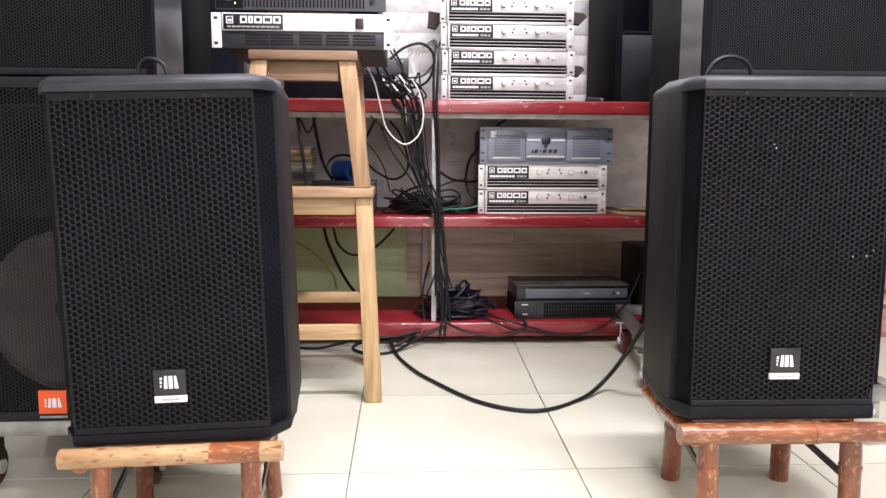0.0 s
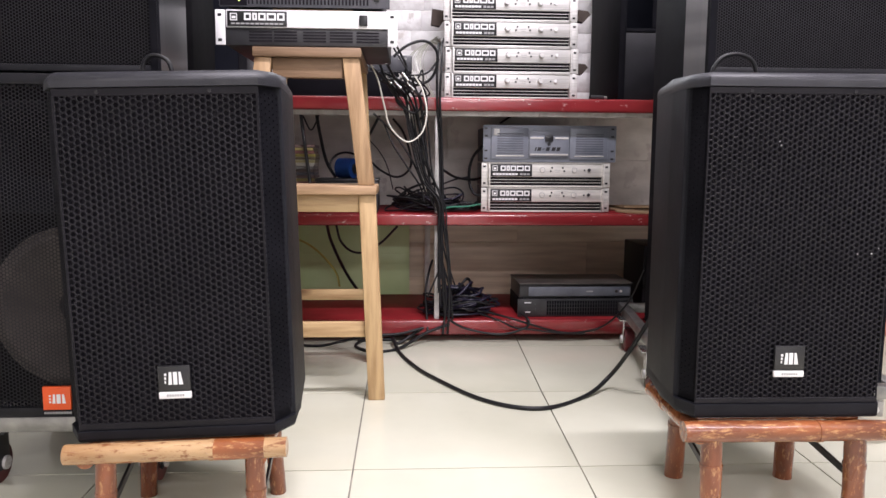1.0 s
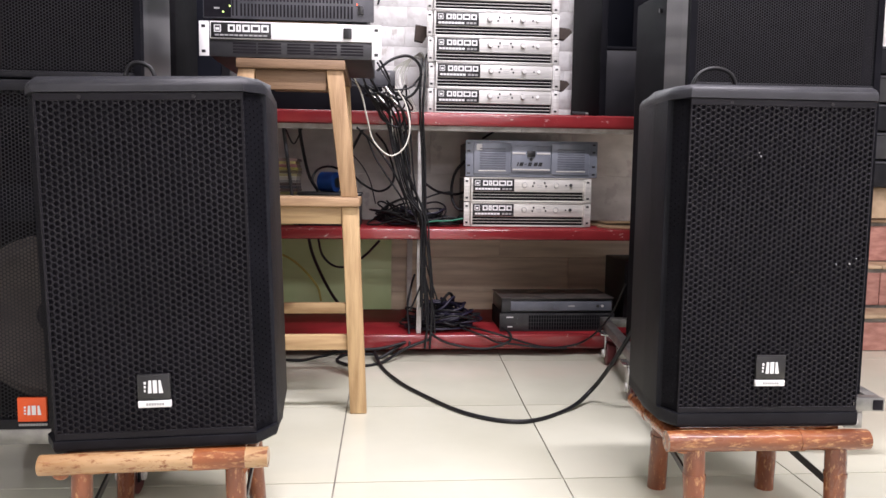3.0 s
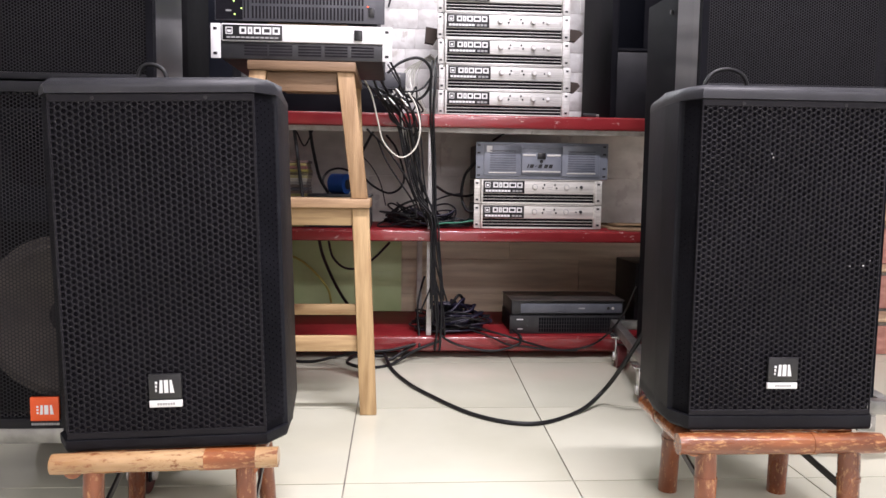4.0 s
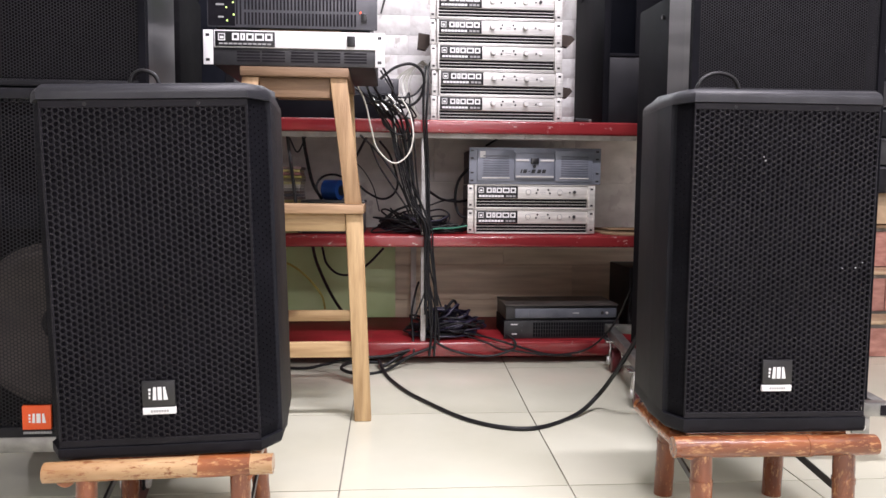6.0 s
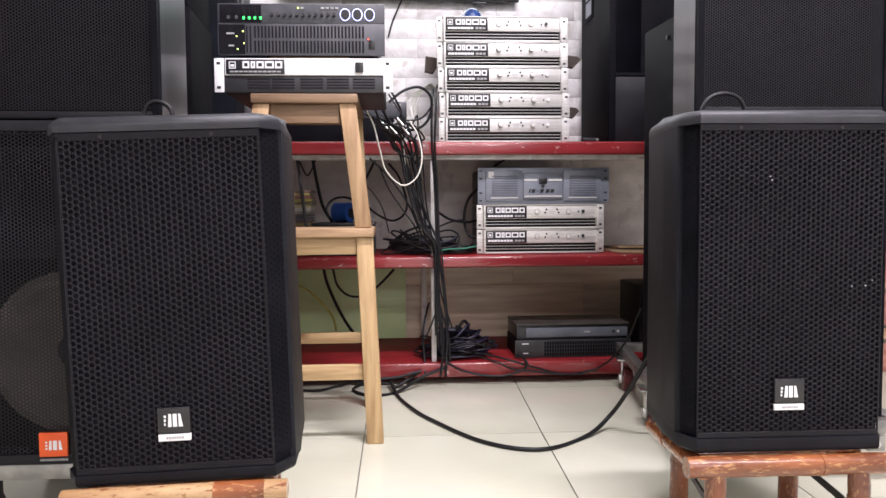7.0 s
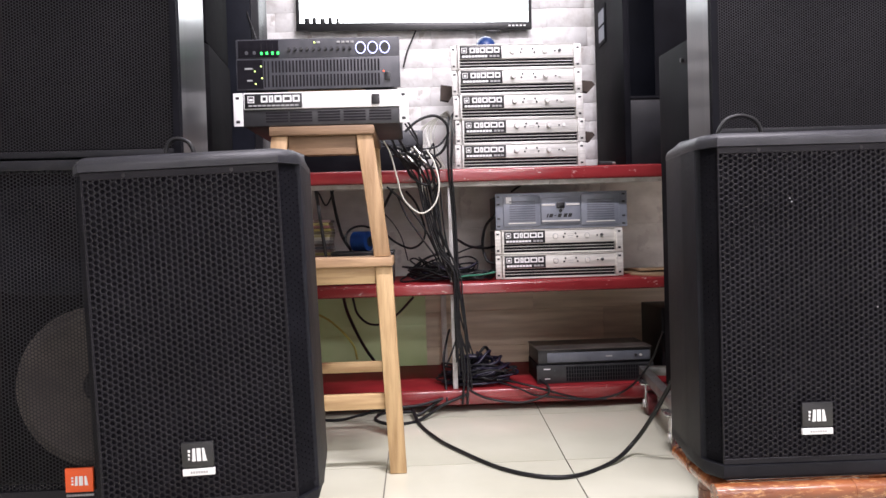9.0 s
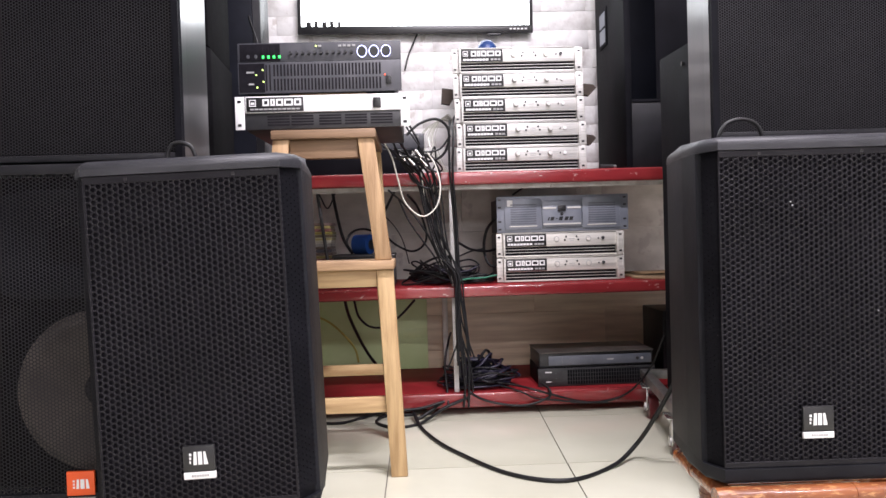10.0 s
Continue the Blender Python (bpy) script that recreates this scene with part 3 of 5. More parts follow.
def bamboo_stool(loc, rz, w, d, legs, pale, label, tilt=0.0, r=0.0165, rise=0.0):
    t = thing("bamboo_stool", loc, label, "stool", rz, "bamboo stools")
    z = STOOL_Z - r - 0.001 + rise
    k = math.tan(radians(tilt))
    bamboo(t, "front_rail", (-w / 2, 0, z - k * w / 2), (w / 2, 0, z + k * w / 2), r, M_BAMBOO_PALE if pale else M_BAMBOO, "worn bamboo rail with bare patches" if pale else "", 1)
    if pale:
        bm = bmesh.new()
        add_rod(bm, (w * 0.16, 0, z + k * w * 0.16), (w * 0.40, 0, z + k * w * 0.4), r * 1.04, r * 1.02, 18, 0.01, 4)
        part("varnished_joint", bm, M_BAMBOO, t, "darker red varnished length", smooth=1.0)
    bamboo(t, "back_rail", (-w / 2 + 0.02, d, z - rise), (w / 2 - 0.02, d, z - rise), r, M_BAMBOO)
    for k, x in enumerate((-w / 2 + 0.03, w / 2 - 0.045)):
        bamboo(t, "side_rail", (x, -0.004, z - rise - 0.004), (x, d + 0.055, z - rise - 0.004), r * 0.93, M_BAMBOO)
    for k in range(5):
        y = d * (k + 1) / 6
        part("slat", B((-w / 2 + 0.03, w / 2 - 0.04, y - 0.014, y + 0.014, z - rise + r * 0.72, z - rise + r * 0.98), bev=0.002), M_BAMBOO, t)
    for (x0, y0, x1, y1) in legs:
        bamboo(t, "leg", (x1, y1, 0.0005), (x0, y0, z - 0.004), r * 0.98, M_BAMBOO_LEG, "", 1)
    # dark flat braces between front and back legs
    for a, b in ((legs[0], legs[2]), (legs[1], legs[3])):
        p, q = Vector((a[2] + 0.004, a[3], 0.088)), Vector((b[2], b[3], 0.128))
        bm = bmesh.new()
        vs = [bm.verts.new(e + Vector((sx * 0.0022, 0, sz * 0.0065))) for e in (p, q) for sx, sz in ((-1, -1), (1, -1), (1, 1), (-1, 1))]
        for f in ((0, 1, 2, 3), (7, 6, 5, 4), (0, 4, 5, 1), (1, 5, 6, 2), (2, 6, 7, 3), (3, 7, 4, 0)):
            bm.faces.new([vs[n] for n in f])
        part("brace", bm, M_BLACKMET, t, "dark flat metal brace")
    return t


bamboo_stool((-0.536, 1.304, 0), 0.5, 0.338, 0.24, [(-0.110, 0.004, -0.113, -0.004), (0.118, 0.004, 0.122, -0.004), (-0.122, 0.235, -0.136, 0.262), (0.103, 0.235, 0.110, 0.262)], True,
             "low bamboo stool with a pale worn front rail", 1.2, 0.0160, 0.0065)
bamboo_stool((0.481, 1.388, 0), -1.0, 0.362, 0.20, [(-0.129, 0.004, -0.127, -0.004), (0.128, 0.004, 0.128, -0.004), (-0.116, 0.195, -0.112, 0.222), (0.106, 0.195, 0.112, 0.212)], False,
             "low varnished reddish bamboo stool on the tiled floor", 0.0, 0.0192).scale = (1, 1, 0.978)


# ---- tall wooden step stool ----
ws = thing("wooden_stool", (-0.42, 2.12, 0), "tall pine stool with step and rungs holding amplifiers", "stool")
part("top", B((-0.147, 0.127, -0.012, 0.36, 0.902, 0.926), bev=0.003), M_WOOD_SHADED, ws, "top board darkened for shade under the amplifiers")
part("front_apron", B((-0.10, 0.078, 0.006, 0.026, 0.852, 0.9015), bev=0.002), M_WOOD_SHADED, ws)
part("rear_apron", B((-0.10, 0.10, 0.32, 0.34, 0.884, 0.9015), bev=0.002), M_WOOD_SHADED, ws)
part("front_leg", beam((0.100, 0.012, 0.9015), (0.138, 0.012, 0.578), 0.043, 0.032), M_WOODL, ws, "pale pine leg with knots")
part("front_leg", beam((0.140, 0.012, 0.5525), (0.163, 0.004, 0.0005), 0.044, 0.034), M_WOOD, ws)
part("front_leg", beam((-0.122, 0.012, 0.9015), (-0.160, 0.012, 0.578), 0.043, 0.032), M_WOODL, ws)
part("front_leg", beam((-0.162, 0.012, 0.5525), (-0.185, 0.004, 0.0005), 0.044, 0.034), M_WOOD, ws)
for s in (-1, 1):
    part("rear_leg", beam((0.11 * s - 0.008 if s > 0 else -0.135, 0.335, 0.9015), (0.150 * s - 0.008 if s > 0 else -0.205, 0.37, 0.0005), 0.043, 0.032), M_WOOD, ws)
    part("side_rung", B((0.152 * s - 0.02, 0.152 * s + 0.0, 0.02, 0.34, 0.30, 0.332), bev=0.002), M_WOOD, ws)
part("step", B((-0.19, 0.165, -0.016, 0.16, 0.553, 0.577), bev=0.003), M_WOODS, ws, "tan step board")
part("step_apron", B((-0.15, 0.118, 0.004, 0.022, 0.507, 0.5525), bev=0.002), M_WOODX, ws)
part("front_rung", B((-0.165, 0.137, 0.006, 0.024, 0.170, 0.211), bev=0.003), M_WOODX, ws)
part("rear_rung", B((-0.14, 0.132, 0.352, 0.372, 0.205, 0.238), bev=0.003), M_WOODX, ws)


# ---- amplifiers ----
def power_amp(loc, rz, knob_lit, material, label, with_depth=0.36):
    """Two-unit silver power amplifier; its front lower left ear corner at loc."""
    t = thing("power_amplifier", loc, label, "amplifier", rz, "silver power amplifiers")
    W, H = 0.483, 0.0875
    part("chassis", B((0.024, W - 0.024, 0.006, with_depth, 0.001, H - 0.001), bev=0.002), M_BLACKMET, t, "dark steel chassis")
    part("front_panel", B((0.024, W - 0.024, -0.010, 0.0055, 0.0365, H - 0.003), bev=0.002), material, t, "silver faceplate")
    part("top_lip", B((0.020, W - 0.020, -0.013, 0.006, H - 0.0028, H), bev=0.001), material, t)
    part("bottom_lip", B((0.020, W - 0.020, -0.012, 0.006, 0.0, 0.006), bev=0.001), material, t)
    for x0, x1 in ((0.0, 0.0235), (W - 0.0235, W)):
        e = part("rack_ear", B((x0, x1, -0.004, 0.0, 0.001, H - 0.001), bev=0.001), material, t)
        for z in (0.014, H - 0.014):
            part("slot", B(((x0 + x1) / 2 - 0.0065, (x0 + x1) / 2 + 0.0035, -0.0047, -0.0041, z - 0.0035, z + 0.0035), bev=0.0003, seg=1), M_BADGE, e)
    for x0, x1 in ((0.0245, 0.031), (W - 0.031, W - 0.0245)):
        part("side_flange", B((x0, x1, -0.020, 0.004, 0.002, H - 0.0035), bev=0.0015), material, t)
    v = part("vent", B((0.032, W - 0.032, 0.0, 0.0055, 0.0065, 0.036), bev=0), M_FOAM, t, "black intake slot", smooth=0)
    for z in (0.0155, 0.0262):
        part("vent_blade", B((0.032, W - 0.032, -0.008, 0.0, z, z + 0.0015), bev=0), material, v, smooth=0)
    b = part("badge", B((0.033, 0.187, -0.012, -0.0102, 0.0385, 0.0825), bev=0.0008), M_BADGE, t, "black nameplate with white marks")
    mark(b, 0.049, 0.0675, 0.019, 0.019, 0.002, -0.0124)
    part("mark", B((0.0445, 0.0535, -0.013, -0.0122, 0.063, 0.070), bev=0), M_WHITE, b, smooth=0)
    for k in range(5):
        w = (0.019, 0.012, 0.020, 0.026, 0.020)[k]
        mark(b, (0.079, 0.0975, 0.1165, 0.1425, 0.1690)[k], 0.0675, w, 0.0185, 0.0046, -0.0124)
    part("print", B(*[(0.041 + 0.0118 * k, 0.0510 + 0.0118 * k, -0.0128, -0.0121, 0.0430, 0.0500) for k in range(8)], bev=0), M_WHITE, b, smooth=0)
    part("print", B(*[(0.142 + 0.013 * k, 0.152 + 0.013 * k, -0.0128, -0.0121, 0.0430, 0.0500) for k in range(3)], bev=0), M_GREYPRINT, b, smooth=0)
    for x in (0.226, 0.346):
        k = part("knob", rod((x, -0.0101, 0.0615), (x, -0.025 if knob_lit else -0.015, 0.0615), 0.0085, 0.0075, 20), material if knob_lit else M_SILVER_DULL, t, "" if knob_lit else "", smooth=0.7)
        part("knob_ring", rod((x, -0.0105, 0.0615), (x, -0.0095, 0.0615), 0.0105, n=20), M_GREYPRINT, k)
    for x, z in ((0.262, 0.070), (0.257, 0.058), (0.302, 0.070), (0.308, 0.058)):
        part("led", rod((x, -0.0101, z), (x, -0.012, z), 0.0035, n=10), M_BADGE, t)
    part("print", B((0.272, 0.294, -0.0106, -0.0099, 0.061, 0.063), (0.275, 0.292, -0.0106, -0.0099, 0.054, 0.0555), bev=0), M_GREYPRINT, t, smooth=0)
    part("led", rod((0.384, -0.0101, 0.0615), (0.384, -0.0125, 0.0615), 0.003, n=10), M_DARKGREY, t)
    part("power_button", rod((0.401, -0.0101, 0.0625), (0.401, -0.016, 0.0625), 0.0058, n=14), M_WHITE if knob_lit else M_BLACKMET, t)
    t.scale = (0.97, 1, 1)
    return t


UP = 0.860
xs_off = (0.0, 0.003, -0.002, -0.005, -0.006)
for k in range(5):
    power_amp((-0.042 + xs_off[k], 2.80 + 0.003 * (k % 2), UP + 0.0883 * k), 0.3 * ((k % 3) - 1), k != 4,
              M_SILVER, "silver power amplifier in a stack of five on the shelf" if k != 4 else "silver power amplifier with dark knobs topping the stack")
for k in range(2):
    power_amp((0.095, 2.826, 0.4605 + 0.0895 * k), 0.4, False, M_SILVER_DULL, "worn silver power amplifier under a blue-grey one")


def grey_amp(loc):
    t = thing("rack_amplifier", loc, "blue-grey amplifier with ribbed vents stacked on silver ones", "amplifier", 0.3)
    W, H = 0.483, 0.131
    part("chassis", B((0.022, W - 0.022, 0.004, 0.38, 0.001, H - 0.001), bev=0.002), M_BLACKMET, t)
    part("front_panel", B((0.0, W, -0.004, 0.0035, 0.0, H), bev=0.002), M_BLUEGREY, t)
    for x0, x1 in ((0.028, 0.162), (0.312, 0.452)):
        p = part("vent_panel", B((x0, x1, -0.010, -0.0042, 0.010, 0.122), bev=0.003), M_BLUEGREY, t, "raised ribbed vent panel")
        for j in range(9):
            z = 0.030 + 0.0085 * j
            part("rib", B((x0 + 0.022, x1 - 0.018, -0.012, -0.0102, z, z + 0.0038), bev=0.0005, seg=1), M_BLUEGREY_D, p)
        part("trim_line", B((x0 + 0.018, x1 - 0.016, -0.0122, -0.0102, 0.020, 0.0235), bev=0.0005, seg=1), M_SILVER_DULL, p)
    c = part("centre_panel", B((0.165, 0.309, -0.013, -0.0042, 0.018, 0.112), bev=0.003), M_BLUEGREY, t)
    part("trim_line", B((0.168, 0.306, -0.0155, -0.0132, 0.024, 0.030), (0.168, 0.216, -0.0155, -0.0132, 0.082, 0.089), (0.256, 0.306, -0.0155, -0.0132, 0.082, 0.089), bev=0.0007, seg=1), M_SILVER, c, "bright trim line")
    part("switch", B((0.221, 0.251, -0.020, -0.0132, 0.073, 0.094), bev=0.002), M_BADGE, c, "black rocker switch")
    part("indicator", rod((0.236, -0.0132, 0.064), (0.236, -0.016, 0.064), 0.006, n=12), M_BADGE, c)
    bm = bmesh.new()
    for k, w in enumerate((0.005, 0.013, 0.008, 0.013, 0.013, 0.013)):
        x = 0.184 + (0, 0.009, 0.027, 0.040, 0.061, 0.078)[k]
        z0, z1 = ((0.040, 0.053) if k != 2 else (0.045, 0.048))
        add_prism_xz(bm, [(x, z0), (x + w, z0), (x + w + 0.004, z1), (x + 0.004, z1)], -0.0140, -0.0131)
    part("print", bm, M_BADGE, c, smooth=0)
    for x in (0.012, W - 0.012):
        for z in (0.012, 0.040, 0.092, 0.119):
            part("slot", B((x - 0.007, x + 0.004, -0.0047, -0.0041, z - 0.003, z + 0.003), bev=0.0003, seg=1), M_BADGE, t)
    part("sticker", B((0.038, 0.058, -0.0108, -0.0101, 0.094, 0.117), bev=0), M_WHITE, t, "small white paper sticker", smooth=0)
    return t


grey_amp((0.099, 2.826, 0.640))


def black_white_amp(loc, rz):
    t = thing("power_amplifier", loc, "black amplifier with white top band and ears on the stool", "amplifier", rz)
    W, H = 0.476, 0.0885
    part("chassis", B((0.026, W - 0.026, 0.0, 0.34, 0.0, H - 0.001), bev=0.002), M_BLACKMET, t)
    part("front_panel", B((0.026, W - 0.026, -0.008, -0.0004, 0.0, 0.044), bev=0.002), M_BLACKMET, t, "charcoal lower panel with vents")
    part("band", B((0.028, W - 0.024, -0.012, -0.0004, 0.0445, H), bev=0.002), M_WHITE, t, "white upper band")
    for k, x in enumerate((0.085, 0.150, 0.226, 0.296, 0.366)[:5]):
        for j in range(4):
            z = 0.010 + 0.0075 * j
            part("vent_slot", B((x + 0.002, x + 0.062, -0.0088, -0.0081, z, z + 0.0042), bev=0), M_FOAM, t, smooth=0)
    for x0, x1 in ((0.0, 0.0255), (W - 0.0255, W)):
        e = part("rack_ear", B((x0, x1, -0.010, -0.006, 0.001, H), bev=0.0012), M_WHITE, t, "white rack ear")
        for z in (0.013, H - 0.013):
            part("slot", B(((x0 + x1) / 2 - 0.006, (x0 + x1) / 2 + 0.004, -0.0108, -0.0101, z - 0.0035, z + 0.0035), bev=0.0003, seg=1), M_BADGE, e)
    b = part("badge", B((0.032, 0.187, -0.0140, -0.0121, 0.047, 0.085), bev=0.0008), M_BADGE, t, "black nameplate with white marks")
    mark(b, 0.049, 0.070, 0.018, 0.018, 0.0022, -0.0143)
    part("mark", B((0.044, 0.054, -0.015, -0.0141, 0.066, 0.072), bev=0), M_WHITE, b, smooth=0)
    for k in range(5):
        w = (0.018, 0.012, 0.019, 0.024, 0.019)[k]
        mark(b, (0.085, 0.1035, 0.1225, 0.147, 0.1715)[k], 0.071, w, 0.018, 0.0044, -0.0143)
    part("print", B(*[(0.042 + 0.0125 * k, 0.052 + 0.0125 * k, -0.0147, -0.0141, 0.0515, 0.0555) for k in range(11)], bev=0), M_GREYPRINT, b, smooth=0)
    part("switch", B((0.376, 0.398, -0.018, -0.0121, 0.051, 0.078), bev=0.002), M_BADGE, t, "black rocker switch")
    for x in (0.125, 0.345):
        for y in (0.03, 0.29):
            part("foot", rod((x, y, -0.0062), (x, y, 0.0), 0.010, n=14), M_CABLE, t, "rubber foot")
    t.scale = (0.973, 1, 1)
    return t


black_white_amp((-0.664, 2.150, 0.9325), -0.6)


def slotted_amp(loc, rz):
    t = thing("power_amplifier", loc, "charcoal amplifier with two rows of tall slots", "amplifier", rz)
    W, H = 0.462, 0.0865
    part("chassis", B((0.02, W - 0.02, 0.0, 0.33, 0.004, H - 0.001), bev=0.002), M_BLACKMET, t)
    part("foot", B((0.14, 0.36, 0.01, 0.3, -0.004, 0.0035), bev=0.0008), M_CARD, t, "thin cardboard spacer")
    part("front_panel", B((0.0, W, -0.006, -0.0004, 0.004, H), bev=0.0015), M_DARKGREY, t)
    n = 32
    for j, z0 in enumerate((0.011, 0.049)):
        for k in range(n):
            x = 0.100 + k * 0.00965
            part("slot", B((x, x + 0.0048, -0.0068, -0.0061, z0, z0 + 0.031), bev=0), M_FOAM, t, smooth=0)
    for x in (0.078, 0.088):
        part("groove", B((x, x + 0.004, -0.0068, -0.0061, 0.011, 0.080), bev=0), M_FOAM, t, smooth=0)
    for k, (x, z) in enumerate(((0.070, 0.066), (0.052, 0.053), (0.072, 0.035), (0.054, 0.020))):
        part("led", rod((x, -0.0071, z), (x, -0.0085, z), 0.0020, n=10), M_AMBERLED, t, "lit yellow-green lamp")
    part("print", B((0.024, 0.046, -0.0076, -0.0071, 0.058, 0.0625), (0.030, 0.045, -0.0076, -0.0071, 0.027, 0.031), bev=0), M_GREYPRINT, t, smooth=0)
    part("switch", B((0.418, 0.434, -0.011, -0.0061, 0.022, 0.044), bev=0.0015), M_BADGE, t)
    part("led", rod((0.416, -0.0061, 0.047), (0.416, -0.0085, 0.047), 0.002, n=10), M_REDLED, t, "lit red lamp")
    part("dark_section", B((0.003, 0.075, -0.0070, -0.0061, 0.007, H - 0.003), bev=0.0005, seg=1), M_DEEP, t, "black lamp field")
    t.scale = (0.94, 1, 1)
    return t


slotted_amp((-0.655, 2.155, 1.0262), -0.6)


def mixer_unit(loc, rz):
    t = thing("karaoke_mixer", loc, "black rack mixer with green lights and glowing knobs", "mixer", rz)
    W, H = 0.462, 0.046
    part("chassis", B((0.02, W - 0.02, 0.0, 0.22, 0.0005, H), bev=0.002), M_BLACKMET, t)
    part("front_panel", B((0.0, W, -0.006, -0.0004, 0.0005, H), bev=0.0015), M_DARKGREY, t)
    part("dark_section", B((0.006, 0.120, -0.0078, -0.0061, 0.003, H - 0.003), bev=0.001), M_DEEP, t)
    for k in range(4):
        part("slider", B((0.070 + 0.0155 * k, 0.073 + 0.0155 * k, -0.0092, -0.0079, 0.006, 0.036), bev=0), M_FOAM, t, smooth=0)
        part("led", B((0.0690 + 0.0155 * k, 0.0750 + 0.0155 * k, -0.0100, -0.0079, 0.009, 0.0155), bev=0.001), M_GREENLED, t, "lit green lamp")
    for x in (0.030, 0.052):
        part("socket", rod((x, -0.0079, 0.014), (x, -0.0095, 0.014), 0.0045, n=14), M_DARKGREY, t)
    for k in range(11):
        part("knob", rod((0.150 + 0.0172 * k, -0.0061, 0.020), (0.150 + 0.0172 * k, -0.016, 0.020), 0.0045, 0.004, 12), M_BLACKMET, t, smooth=0.7)
    for k, x in enumerate((0.228, 0.285, 0.298, 0.311, 0.324)):
        part("button", B((x, x + 0.009, -0.0085, -0.0061, 0.033, 0.038), bev=0.0008), M_GREYPRINT, t)
    part("led", rod((0.222, -0.0061, 0.036), (0.222, -0.0085, 0.036), 0.002, n=8), M_AMBERLED, t)
    for x in (0.352, 0.386, 0.420):
        k = part("volume_knob", rod((x, -0.0061, 0.021), (x, -0.0105, 0.021), 0.0112, 0.0106, 24), M_BADGE, t, "large dark knob", smooth=0.7)
        bm = bmesh.new()
        pts = [(x + 0.0136 * math.cos(a), -0.0085, 0.021 + 0.0136 * math.sin(a)) for a in [2 * math.pi * j / 20 for j in range(21)]]
        add_sweep(bm, pts, 0.0009, 6, 1)
        part("glow_ring", bm, M_RING, k, "white glowing ring", smooth=1.0)
    t.scale = (0.94, 1, 1.13)
    return t


mixer_unit((-0.655, 2.158, 1.1130), -0.6)


def bottom_amp(loc):
    t = thing("rack_amplifier", loc, "black equipment case with vented front under a grey unit", "amplifier", 0.5)
    t.scale = (0.965, 0.965, 0.965)
    part("body", B((0.0, 0.432, 0.0, 0.22, 0.0, 0.0685), bev=0.003), M_MATTE, t)
    part("front_panel", B((-0.006, 0.438, -0.008, -0.0004, 0.0, 0.068), bev=0.002), M_BLACKMET, t)
    for r in range(4):
        for k in range(32):
            part("vent_slot", B((0.105 + 0.0098 * k, 0.1122 + 0.0098 * k, -0.0086, -0.0081, 0.007 + 0.0140 * r, 0.0190 + 0.0140 * r), bev=0), M_MATTE, t, smooth=0)
    part("print", B((0.020, 0.045, -0.0086, -0.0081, 0.052, 0.056), (0.024, 0.043, -0.0086, -0.0081, 0.016, 0.0195), bev=0), M_WHITE, t, smooth=0)
    for z in (0.030, 0.048):
        part("led", rod((0.062, -0.0081, z), (0.062, -0.0095, z), 0.002, n=8), M_DARKGREY, t)
    t2 = thing("disc_player", (loc[0] + 0.002, loc[1] + 0.004, loc[2] + 0.0664), "grey flat player with dark lid on a black case", "player", 0.5)
    t2.scale = (0.965, 0.965, 0.965)
    part("body", B((0.0, 0.430, 0.0, 0.21, 0.0, 0.054), bev=0.003), M_BLACKMET, t2)
    part("front_panel", B((0.034, 0.424, -0.007, -0.0004, 0.008, 0.044), bev=0.003), M_BLUEGREY_D, t2, "grey front band")
    part("disc_tray", B((0.085, 0.20, -0.0082, -0.0071, 0.014, 0.040), bev=0.001), M_BLUEGREY_D, t2)
    part("lid", B((-0.003, 0.433, -0.009, 0.212, 0.0542, 0.0592), bev=0.002), M_LID, t2)
    part("button", rod((0.370, -0.0071, 0.027), (0.370, -0.010, 0.027), 0.006, n=14), M_BADGE, t2)
    part("button", rod((0.388, -0.0071, 0.027), (0.388, -0.010, 0.027), 0.005, n=14), M_SILVER, t2)
    part("print", B((0.255, 0.280, -0.0076, -0.0071, 0.024, 0.029), bev=0), M_GREYPRINT, t2, smooth=0)


bottom_amp((0.236, 2.803, 0.079))


